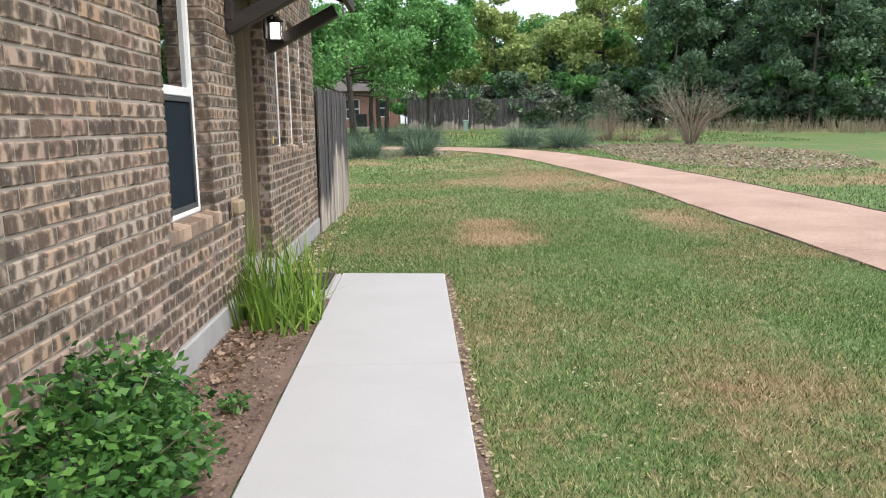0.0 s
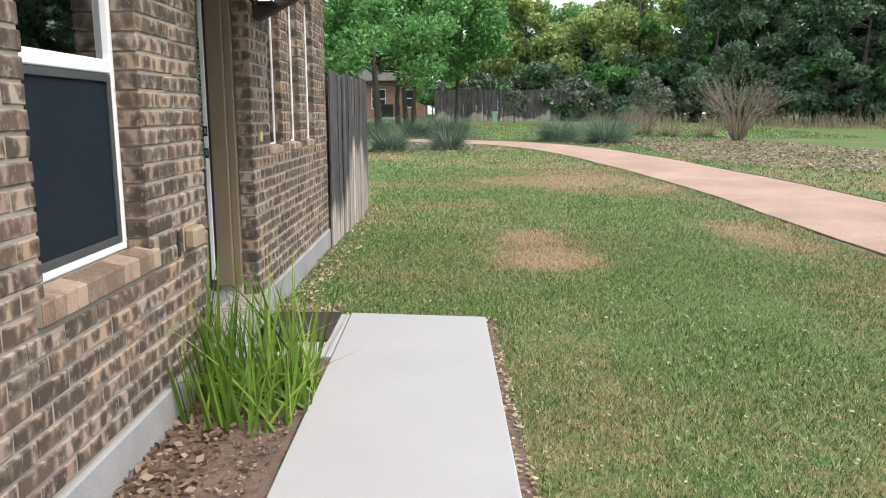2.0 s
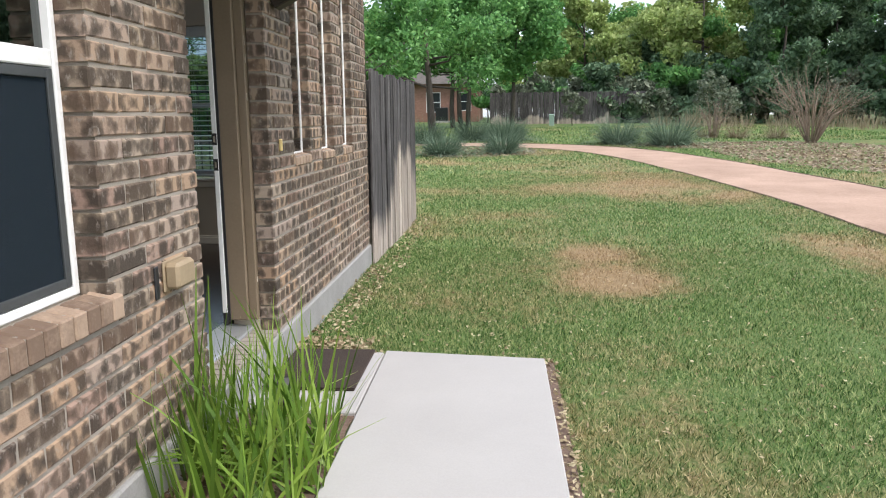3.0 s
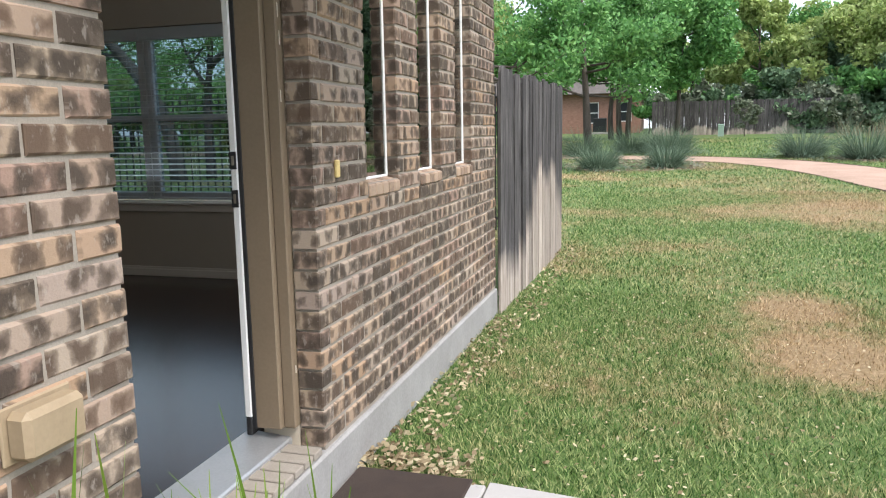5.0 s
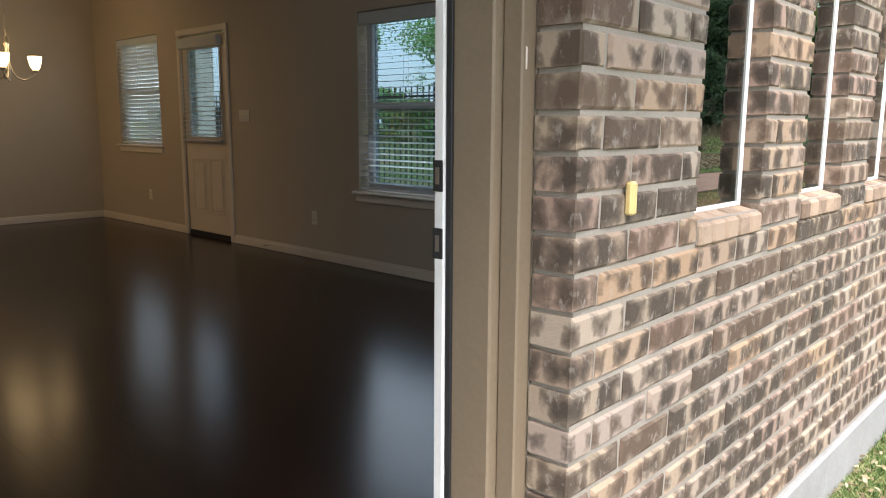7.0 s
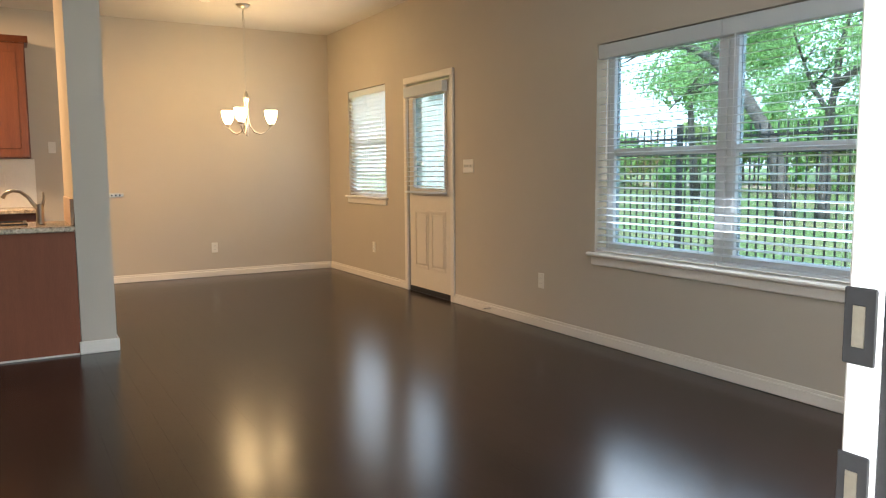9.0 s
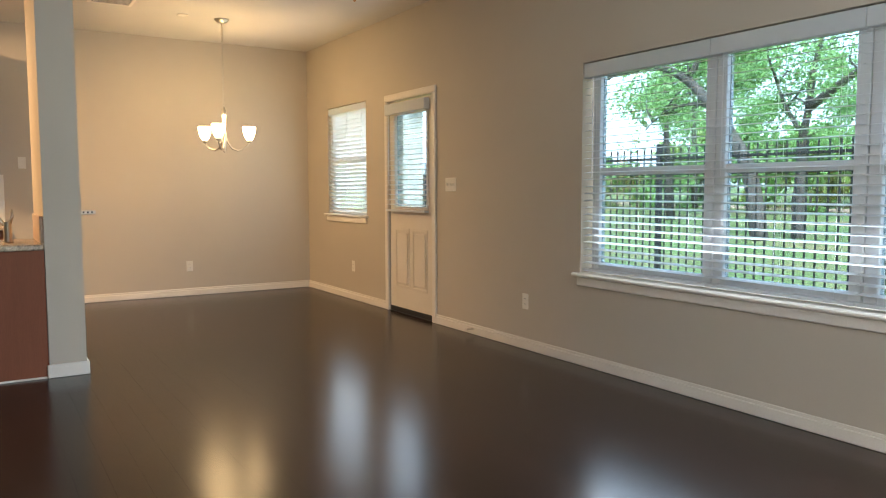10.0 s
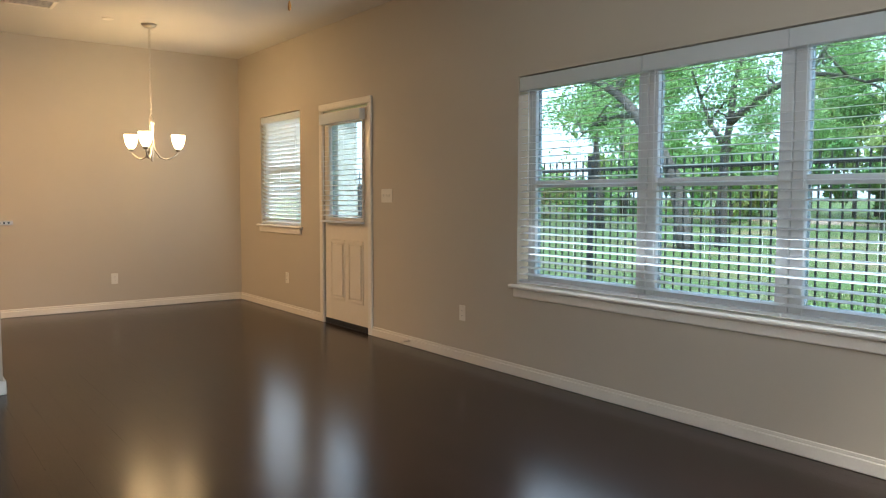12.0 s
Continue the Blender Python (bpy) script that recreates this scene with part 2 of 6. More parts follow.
def fence_material():
    """Old cedar: grey-black weathering above, a bleached foot with a ragged upper line."""
    m, nodes, links, b = shader("weathered_fence", 0.95, 0, 0.2)
    co = nodes.new("ShaderNodeTexCoord")
    info = nodes.new("ShaderNodeObjectInfo")
    mp = nodes.new("ShaderNodeMapping")
    mp.inputs["Scale"].default_value = (9, 9, 0.7)
    add = nodes.new("ShaderNodeVectorMath")
    links.new(co.outputs["Object"], add.inputs[0])
    links.new(info.outputs["Location"], add.inputs[1])
    links.new(add.outputs[0], mp.inputs[0])
    grain = node(nodes, "ShaderNodeTexNoise", Scale=3.0, Detail=6.0, Roughness=0.7)
    links.new(mp.outputs[0], grain.inputs[0])
    wide = node(nodes, "ShaderNodeTexNoise", Scale=0.55, Detail=2.0, Roughness=0.5)
    links.new(add.outputs[0], wide.inputs[0])
    grey = ramp(nodes, links, grain.outputs[0], [(0.3, (0.022, 0.020, 0.020)), (0.55, (0.085, 0.079, 0.079)), (0.75, (0.19, 0.178, 0.174))])
    pale = ramp(nodes, links, grain.outputs[0], [(0.3, (0.20, 0.16, 0.135)), (0.7, (0.48, 0.42, 0.37))])
    sep = nodes.new("ShaderNodeSeparateXYZ")
    links.new(co.outputs["Object"], sep.inputs[0])
    line = calc(nodes, links, "SUBTRACT", calc(nodes, links, "MULTIPLY", wide.outputs[0], 2.6), 1.02)
    line = calc(nodes, links, "ADD", line, calc(nodes, links, "MULTIPLY", info.outputs["Random"], 0.16))
    over = calc(nodes, links, "ADD", calc(nodes, links, "MULTIPLY", calc(nodes, links, "SUBTRACT", sep.outputs[2], line), 5.0), 0.5, True)
    col = blend(nodes, links, over, pale, grey)
    shade = calc(nodes, links, "ADD", calc(nodes, links, "MULTIPLY", info.outputs["Random"], 0.6), 0.7)
    col = blend(nodes, links, 1.0, col, shade, "MULTIPLY")
    links.new(col, b.inputs["Base Color"])
    bp = node(nodes, "ShaderNodeBump", Strength=0.7, Distance=0.006)
    links.new(grain.outputs[0], bp.inputs["Height"])
    links.new(bp.outputs[0], b.inputs["Normal"])
    return m


M_FENCE = fence_material()
M_SILL = surface("tan_sill_brick", (0.17, 0.115, 0.082), (0.38, 0.275, 0.20), 14, 90, 0.85, bump=0.5, depth=0.003, per_object=0.5)


def leaf_material(name, one, two, three, rough=0.55, through_light=0.25, by_object=False):
    m, nodes, links, b = shader(name, rough, 0, 0.3)
    g = nodes.new("ShaderNodeNewGeometry")
    co = nodes.new("ShaderNodeTexCoord")
    n1 = node(nodes, "ShaderNodeTexNoise", Scale=0.7, Detail=3.0)
    links.new(co.outputs["Object"], n1.inputs[0])
    mix = calc(nodes, links, "ADD", calc(nodes, links, "MULTIPLY", nodes.new("ShaderNodeObjectInfo").outputs["Random"] if by_object else g.outputs["Random Per Island"], 0.6), calc(nodes, links, "MULTIPLY", n1.outputs[0], 0.4))
    col = ramp(nodes, links, mix, [(0.15, one), (0.5, two), (0.85, three)])
    links.new(col, b.inputs["Base Color"])
    t = nodes.new("ShaderNodeBsdfTranslucent")
    links.new(col, t.inputs[0])
    ms = nodes.new("ShaderNodeMixShader")
    ms.inputs[0].default_value = through_light
    links.new(b.outputs[0], ms.inputs[1])
    links.new(t.outputs[0], ms.inputs[2])
    links.new(ms.outputs[0], nodes["Material Output"].inputs[0])
    return m


M_SLAT = leaf_material("blind_slat", (0.76, 0.77, 0.77), (0.80, 0.81, 0.81), (0.84, 0.84, 0.83), 0.35, 0.4)
M_OAK = leaf_material("oak_leaves", (0.062, 0.165, 0.050), (0.135, 0.315, 0.092), (0.25, 0.46, 0.155), through_light=0.35)
M_YELLOWOAK = leaf_material("spring_oak_leaves", (0.17, 0.24, 0.07), (0.33, 0.42, 0.135), (0.48, 0.54, 0.23), through_light=0.35)
M_CEDAR = leaf_material("cedar_foliage", (0.055, 0.100, 0.056), (0.115, 0.195, 0.105), (0.20, 0.295, 0.165), through_light=0.3)
M_YARDLEAF = leaf_material("young_leaves", (0.14, 0.26, 0.07), (0.26, 0.44, 0.15), (0.40, 0.56, 0.26), through_light=0.5)
M_GREYLEAF = leaf_material("grey_green_leaves", (0.09, 0.115, 0.075), (0.16, 0.19, 0.125), (0.25, 0.28, 0.20))
M_BUSHLEAF = leaf_material("bush_leaves", (0.02, 0.065, 0.016), (0.055, 0.15, 0.03), (0.14, 0.29, 0.06))
M_IRIS = leaf_material("iris_blades", (0.06, 0.13, 0.016), (0.16, 0.27, 0.036), (0.33, 0.44, 0.09), 0.4, 0.3, True)
M_TUSSOCK = leaf_material("tussock_blades", (0.07, 0.115, 0.075), (0.13, 0.19, 0.125), (0.23, 0.30, 0.205))
M_STRAW = leaf_material("straw", (0.16, 0.13, 0.08), (0.28, 0.23, 0.15), (0.40, 0.34, 0.24))
M_LITTER = leaf_material("fallen_leaves", (0.16, 0.11, 0.06), (0.40, 0.32, 0.20), (0.62, 0.55, 0.38), 0.8)
M_MULCHLEAF = leaf_material("mulch_leaves", (0.09, 0.055, 0.035), (0.23, 0.15, 0.10), (0.44, 0.33, 0.24), 0.85)
M_BEDLEAF = leaf_material("bed_leaves", (0.13, 0.09, 0.06), (0.31, 0.23, 0.165), (0.52, 0.42, 0.33), 0.85)
M_PETAL = leaf_material("purple_petals", (0.30, 0.18, 0.50), (0.40, 0.28, 0.62), (0.52, 0.42, 0.72))


def lawn_material(name, blades):
    m, nodes, links, b = shader(name, 0.8, 0, 0.2)
    at = nodes.new("ShaderNodeAttribute")
    at.attribute_name = "dry"
    co = nodes.new("ShaderNodeTexCoord")
    n1 = node(nodes, "ShaderNodeTexNoise", Scale=0.9, Detail=6.0, Roughness=0.65)
    n2 = node(nodes, "ShaderNodeTexNoise", Scale=38.0, Detail=4.0, Roughness=0.7)
    links.new(co.outputs["Object"], n1.inputs[0])
    links.new(co.outputs["Object"], n2.inputs[0])
    pick = n2.outputs[0]
    if blades:
        pick = nodes.new("ShaderNodeNewGeometry").outputs["Random Per Island"]
    green = ramp(nodes, links, pick, [(0.15, (0.030, 0.080, 0.018)), (0.5, (0.115, 0.215, 0.052)), (0.85, (0.37, 0.43, 0.185))])
    straw = ramp(nodes, links, pick, [(0.2, (0.20, 0.125, 0.062)), (0.55, (0.40, 0.275, 0.145)), (0.85, (0.58, 0.45, 0.28))])
    n3 = node(nodes, "ShaderNodeTexNoise", Scale=0.32, Detail=2.0, Roughness=0.5)
    links.new(co.outputs["Object"], n3.inputs[0])
    f = calc(nodes, links, "ADD", at.outputs["Fac"], calc(nodes, links, "MULTIPLY", calc(nodes, links, "SUBTRACT", n1.outputs[0], 0.5), 2.0))
    f = calc(nodes, links, "ADD", f, calc(nodes, links, "MULTIPLY", calc(nodes, links, "SUBTRACT", n3.outputs[0], 0.5), 3.0))
    n4 = node(nodes, "ShaderNodeTexNoise", Scale=9.0, Detail=3.0, Roughness=0.6)
    links.new(co.outputs["Object"], n4.inputs[0])
    f = calc(nodes, links, "ADD", f, calc(nodes, links, "MULTIPLY", calc(nodes, links, "SUBTRACT", n4.outputs[0], 0.5), 1.6))
    f = calc(nodes, links, "ADD", f, calc(nodes, links, "MULTIPLY", calc(nodes, links, "SUBTRACT", pick, 0.5), 0.75), True)
    col = blend(nodes, links, f, green, straw)
    # ground mixed with dark soil, which also paints in the shade between blades
    if not blades:
        col = blend(nodes, links, 0.4, col, (0.06, 0.048, 0.028))
    links.new(col, b.inputs["Base Color"])
    bp = node(nodes, "ShaderNodeBump", Strength=0.8, Distance=0.02)
    links.new(n2.outputs[0], bp.inputs["Height"])
    if not blades:
        links.new(bp.outputs[0], b.inputs["Normal"])
    return m


M_LAWN = lawn_material("lawn", False)
M_BLADE = lawn_material("lawn_blades", True)


def glass_material(name, tint=(0.92, 0.96, 0.95), gloss=1.0):
    m, nodes, links, b = shader(name)
    nodes.remove(b)
    tr = nodes.new("ShaderNodeBsdfTransparent")
    tr.inputs[0].default_value = (*tint, 1)
    gl = nodes.new("ShaderNodeBsdfGlossy")
    gl.inputs["Roughness"].default_value = 0.01
    lw = nodes.new("ShaderNodeLayerWeight")
    lw.inputs[0].default_value = 0.5
    edge = calc(nodes, links, "POWER", lw.outputs["Facing"], 5.0)
    edge = calc(nodes, links, "ADD", calc(nodes, links, "MULTIPLY", edge, 0.9), 0.05)
    ms = nodes.new("ShaderNodeMixShader")
    links.new(calc(nodes, links, "MULTIPLY", edge, gloss, True), ms.inputs[0])
    links.new(tr.outputs[0], ms.inputs[1])
    links.new(gl.outputs[0], ms.inputs[2])
    links.new(ms.outputs[0], nodes["Material Output"].inputs[0])
    return m


def net_material():
    """Fine insect mesh: dark threads with open air between them."""
    m, nodes, links, b = shader("insect_net", 0.9, 0, 0.05)
    b.inputs["Base Color"].default_value = (0.020, 0.028, 0.036, 1)
    tr = nodes.new("ShaderNodeBsdfTransparent")
    ms = nodes.new("ShaderNodeMixShader")
    ms.inputs[0].default_value = 0.80
    links.new(tr.outputs[0], ms.inputs[1])
    links.new(b.outputs[0], ms.inputs[2])
    links.new(ms.outputs[0], nodes["Material Output"].inputs[0])
    return m


M_NET = net_material()
M_GLASS = glass_material("window_glass")
# dark tint added to hold down the brightness of the yard view
M_TINTED = glass_material("view_dimming_glass", (0.455, 0.54, 0.585))
M_COATED = glass_material("coated_glass", (0.12, 0.18, 0.16), 2.6)


def glow(name, color, power):
    m, nodes, links, b = shader(name, 0.4)
    b.inputs["Base Color"].default_value = (0.8, 0.75, 0.65, 1)
    b.inputs["Emission Color"].default_value = (*color, 1)
    b.inputs["Emission Strength"].default_value = power
    return m


M_SHADE = glow("lit_frosted_glass", (1.0, 0.66, 0.32), 1.6)
M_LANTERN = glow("lit_lantern_glass", (1.0, 0.93, 0.84), 2.2)


# ---- builders ----
def thing(name, at, label, category, group="", kind=""):
    ob = new(name)
    ob.location = at
    ob.empty_display_size = 0.1
    bpy.context.view_layer.update()
    return tagged(ob, label, category, group, kind)


def base_of(ob):
    v = Vector((0, 0, 0))
    while ob is not None:
        v += ob.location
        ob = ob.parent
    return v


def part(name, bm, material, parent=None, label="", kind="", smooth=False, category=""):
    """Links a bmesh in world coordinates as one mesh object, under a thing or a part where one is given."""
    if parent is not None:
        bmesh.ops.translate(bm, verts=bm.verts, vec=-base_of(parent))
    me = bpy.data.meshes.new(name)
    bm.to_mesh(me)
    bm.free()
    me.materials.append(material)
    if smooth:
        for p in me.polygons:
            p.use_smooth = True
    ob = new(name, me)
    ob.parent = parent
    return tagged(ob, label, category, kind=kind)


def solid(name, bm, material, label="", category="", kind="structure", smooth=False):
    ob = part(name, bm, material, None, label, kind, smooth)
    return tagged(ob, category=category)


def box(bm, x0, x1, y0, y1, z0, z1, bevel=0.0):
    vs = bmesh.ops.create_cube(bm, size=1.0)["verts"]
    bmesh.ops.scale(bm, verts=vs, vec=(abs(x1 - x0), abs(y1 - y0), abs(z1 - z0)))
    bmesh.ops.translate(bm, verts=vs, vec=((x0 + x1) / 2, (y0 + y1) / 2, (z0 + z1) / 2))
    if bevel:
        es = list({e for v in vs for e in v.link_edges})
        bmesh.ops.bevel(bm, geom=es, offset=bevel, segments=1, affect="EDGES", clamp_overlap=True)
    return vs


def boxed(*args, bevel=0.0):
    bm = bmesh.new()
    box(bm, *args, bevel=bevel)
    return bm


def beam(p, q, w, h, bevel=0.006):
    """A square timber from p to q."""
    bm = bmesh.new()
    p, q = Vector(p), Vector(q)
    box(bm, -w / 2, w / 2, -h / 2, h / 2, 0, (q - p).length, bevel)
    turn = (q - p).to_track_quat("Z", "Y").to_matrix().to_4x4()
    bmesh.ops.transform(bm, matrix=Matrix.Translation(p) @ turn, verts=bm.verts)
    return bm


def lathe(profile, at=(0, 0, 0), seg=24, bm=None):
    """Turns (radius, height) pairs round the upright axis through at."""
    bm = bm or bmesh.new()
    rings = []
    for r, z in profile:
        ring = []
        for i in range(seg):
            t = 2 * math.pi * i / seg
            ring.append(bm.verts.new((at[0] + r * math.cos(t), at[1] + r * math.sin(t), at[2] + z)))
        rings.append(ring)
    for one, two in zip(rings, rings[1:]):
        for i in range(seg):
            bm.faces.new((one[i], one[(i + 1) % seg], two[(i + 1) % seg], two[i]))
    for ring, turn in ((rings[0], True), (rings[-1], False)):
        bm.faces.new(ring[::-1] if turn else ring)
    return bm


def tube(points, radii, seg=8, bm=None):
    """A round tube along points with a radius at each of them."""
    bm = bm or bmesh.new()
    pts = [Vector(p) for p in points]
    if isinstance(radii, (int, float)):
        radii = [radii] * len(pts)
    rings = []
    for i, p in enumerate(pts):
        d = (pts[min(i + 1, len(pts) - 1)] - pts[max(i - 1, 0)]).normalized()
        side = d.cross(Vector((0.13, 0.31, 0.94)))
        if side.length < 0.1:
            side = d.cross(Vector((1, 0, 0)))
        side.normalize()
        up = d.cross(side)
        rings.append([bm.verts.new(p + (side * math.cos(2 * math.pi * k / seg) + up * math.sin(2 * math.pi * k / seg)) * radii[i]) for k in range(seg)])
    for one, two in zip(rings, rings[1:]):
        for k in range(seg):
            bm.faces.new((one[k], one[(k + 1) % seg], two[(k + 1) % seg], two[k]))
    bm.faces.new(rings[0][::-1])
    bm.faces.new(rings[-1])
    return bm


def arrays(name, verts, faces, material, parent=None, label="", kind="", category="", flat=False, **layers):
    """A mesh from numpy arrays: verts (n, 3), faces (m, k)."""
    verts = np.asarray(verts, np.float32)
    faces = np.asarray(faces, np.int32)
    if parent is not None:
        verts = verts - np.array(base_of(parent), np.float32)
    me = bpy.data.meshes.new(name)
    k = faces.shape[1]
    me.vertices.add(len(verts))
    me.vertices.foreach_set("co", verts.ravel())
    me.loops.add(faces.size)
    me.loops.foreach_set("vertex_index", faces.ravel())
    me.polygons.add(len(faces))
    me.polygons.foreach_set("loop_start", np.arange(0, faces.size, k, dtype=np.int32))
    for key, values in layers.items():
        if key == "uv":
            me.uv_layers.new(name="UVMap").uv.foreach_set("vector", np.asarray(values, np.float32).ravel())
        else:
            me.attributes.new(key, "FLOAT", "POINT").data.foreach_set("value", np.asarray(values, np.float32))
    if flat:
        me.polygons.foreach_set("use_smooth", np.zeros(len(faces), bool))
    me.update(calc_edges=True)
    me.materials.append(material)
    ob = new(name, me)
    ob.parent = parent
    return tagged(ob, label, category, kind=kind)


def cells(u_edges, z_edges, holes):
    """The solid cells of a wall with holes (u0, u1, z0, z1)."""
    for u0, u1 in zip(u_edges, u_edges[1:]):
        for z0, z1 in zip(z_edges, z_edges[1:]):
            u, z = (u0 + u1) / 2, (z0 + z1) / 2
            if not any(h[0] < u < h[1] and h[2] < z < h[3] for h in holes):
                yield u0, u1, z0, z1


def holed(axis, a, b, u0, u1, z0, z1, holes, bm=None):
    """A wall between a and b on the axis it faces, running from u0 to u1, with holes cut through."""
    bm = bm or bmesh.new()
    us = sorted({u0, u1, *[v for h in holes for v in h[:2]]})
    zs = sorted({z0, z1, *[v for h in holes for v in h[2:]]})
    for c in cells(us, zs, holes):
        if axis == "x":
            box(bm, a, b, c[0], c[1], c[2], c[3])
        else:
            box(bm, c[0], c[1], a, b, c[2], c[3])
    bmesh.ops.remove_doubles(bm, verts=bm.verts, dist=0.0005)
    seen = {}
    for f in list(bm.faces):
        key = tuple(round(v, 3) for v in f.calc_center_median())
        seen.setdefault(key, []).append(f)
    twice = [f for fs in seen.values() if len(fs) > 1 for f in fs]
    bmesh.ops.delete(bm, geom=twice, context="FACES")
    return bm


def rise(y):
    """Height of the ground, which climbs gently to the north."""
    y = np.minimum(np.asarray(y, float), 75.0)
    return 0.04 * np.log1p(np.exp((y - 13.0) / 2.0))


def blades(n, centre, spread, height, width, lean, seed, bend=0.35, ground=0.0):
    """Long leaf blades that fan out of a clump: arrays of verts and quads."""
    rng = np.random.default_rng(seed)
    ang = rng.uniform(0, 2 * np.pi, n)
    rad = spread * np.sqrt(rng.uniform(0, 1, n))
    hgt = height * rng.uniform(0.55, 1.0, n)
    tilt = lean * rng.uniform(0.1, 1.0, n)
    way = np.stack([np.cos(ang), np.sin(ang)], 1)
    turn = ang + rng.uniform(-1.4, 1.4, n)
    side = np.stack([-np.sin(turn), np.cos(turn)], 1)
    root = np.array(centre)[None, :2] + way * rad[:, None]
    verts, faces, steps = [], [], 4
    for s in range(steps + 1):
        f = s / steps
        out = (np.sin(tilt) * f + bend * tilt * f * f) * hgt
        up = np.cos(tilt * (0.6 + 0.7 * f)) * f * hgt
        w = width * (1 - f ** 1.6) * 0.5 + 0.0006
        for sgn in (-1, 1):
            v = np.zeros((n, 3))
            v[:, :2] = root + way * out[:, None] + side * (sgn * w)
            v[:, 2] = ground + up
            verts.append(v)
    verts = np.stack(verts, 1).reshape(-1, 3)
    first = np.arange(n) * (2 * steps + 2)
    for s in range(steps):
        faces.append(np.stack([first + 2 * s, first + 2 * s + 1, first + 2 * s + 3, first + 2 * s + 2], 1))
    return verts, np.concatenate(faces)


def leaf_quads(centres, size, rng, flat=0.0):
    """One folded leaf quad at each centre, turned at random."""
    n = len(centres)
    d = rng.normal(size=(n, 3))
    d /= np.linalg.norm(d, axis=1)[:, None]
    e = rng.normal(size=(n, 3))
    if flat:
        d[:, 2] *= 1 - flat
        e[:, 2] *= 1 - flat
        d /= np.linalg.norm(d, axis=1)[:, None]
    e -= d * (d * e).sum(1)[:, None]
    e /= np.linalg.norm(e, axis=1)[:, None]
    s = size * rng.uniform(0.6, 1.25, n)[:, None]
    q = np.stack([centres - d * s, centres + e * s * 0.55, centres + d * s, centres - e * s * 0.55], 1)
    return q.reshape(-1, 3), np.arange(4 * n).reshape(-1, 4)


# ---- ground ----
TRAIL = [(4.7, -40), (4.7, -20), (4.7, -10), (4.71, -4), (4.73, 0), (4.77, 3), (4.84, 6), (4.97, 9.5), (5.06, 12.5), (5.0, 15), (4.72, 18), (4.28, 21.3), (3.55, 24.4), (2.4, 26.7), (1.0, 27.9), (-1.5, 29.0), (-8, 31.0), (-20, 34), (-45, 37)]
DRY = [(0.85, 8.15, 0.42, 0.55, 1.2), (0.82, 9.4, 0.32, 0.5, 1.0), (3.15, 9.3, 0.42, 0.9, 1.0), (2.3, 15.3, 1.5, 1.5, 1.0), (3.4, 14.6, 0.5, 1.0, 0.9), (0.6, 17.5, 1.4, 1.6, 0.35), (2.2, 19.5, 1.2, 1.5, 0.4), (11.5, 15.5, 3.0, 3.5, 0.7), (8.5, 14.0, 1.6, 1.4, 0.4), (1.7, 3.6, 0.9, 1.6, 0.24), (2.5, 5.4, 0.6, 1.0, 0.26), (0.75, 5.5, 0.3, 0.8, 0.22), (2.6, 2.6, 0.8, 1.0, 0.18), (1.2, 1.9, 0.5, 0.6, 0.24)]
MULCH = [(9.0, 22.8, 3.2, 6.2), (7.1, 27.6, 2.6, 2.4), (-0.8, 25.0, 1.9, 2.4)]


def dryness(x, y):
    d = np.full(x.shape, 0.11)
    for cx, cy, rx, ry, k in DRY:
        d = np.maximum(d, k * np.clip(1.5 - np.sqrt(((x - cx) / rx) ** 2 + ((y - cy) / ry) ** 2), 0, 1))
    d = np.where(y > 29, d - 0.25, d)
    return d


def smooth_line(points, step=0.5):
    out = []
    for i in range(len(points) - 1):
        p0, p1, p2, p3 = [np.array(points[max(0, min(len(points) - 1, i + k))], float) for k in (-1, 0, 1, 2)]
        n = max(2, int(np.linalg.norm(p2 - p1) / step))
        for t in np.arange(n) / n:
            out.append(0.5 * (2 * p1 + (p2 - p0) * t + (2 * p0 - 5 * p1 + 4 * p2 - p3) * t * t + (3 * p1 - p0 - 3 * p2 + p3) * t ** 3))
    out.append(np.array(points[-1], float))
    return np.array(out)


LINE = smooth_line(TRAIL)


def off_trail(x, y):
    keep = np.ones(x.shape, bool)
    for px, py in LINE[::1]:
        if -6 < py < 40:
            keep &= (x - px) ** 2 + (y - py) ** 2 > 1.1 ** 2
    return keep


def in_mulch(x, y, grow=1.0):
    hit = np.zeros(x.shape, bool)
    for cx, cy, rx, ry in MULCH:
        hit |= ((x - cx) / (rx * grow)) ** 2 + ((y - cy) / (ry * grow)) ** 2 < 1
    return hit


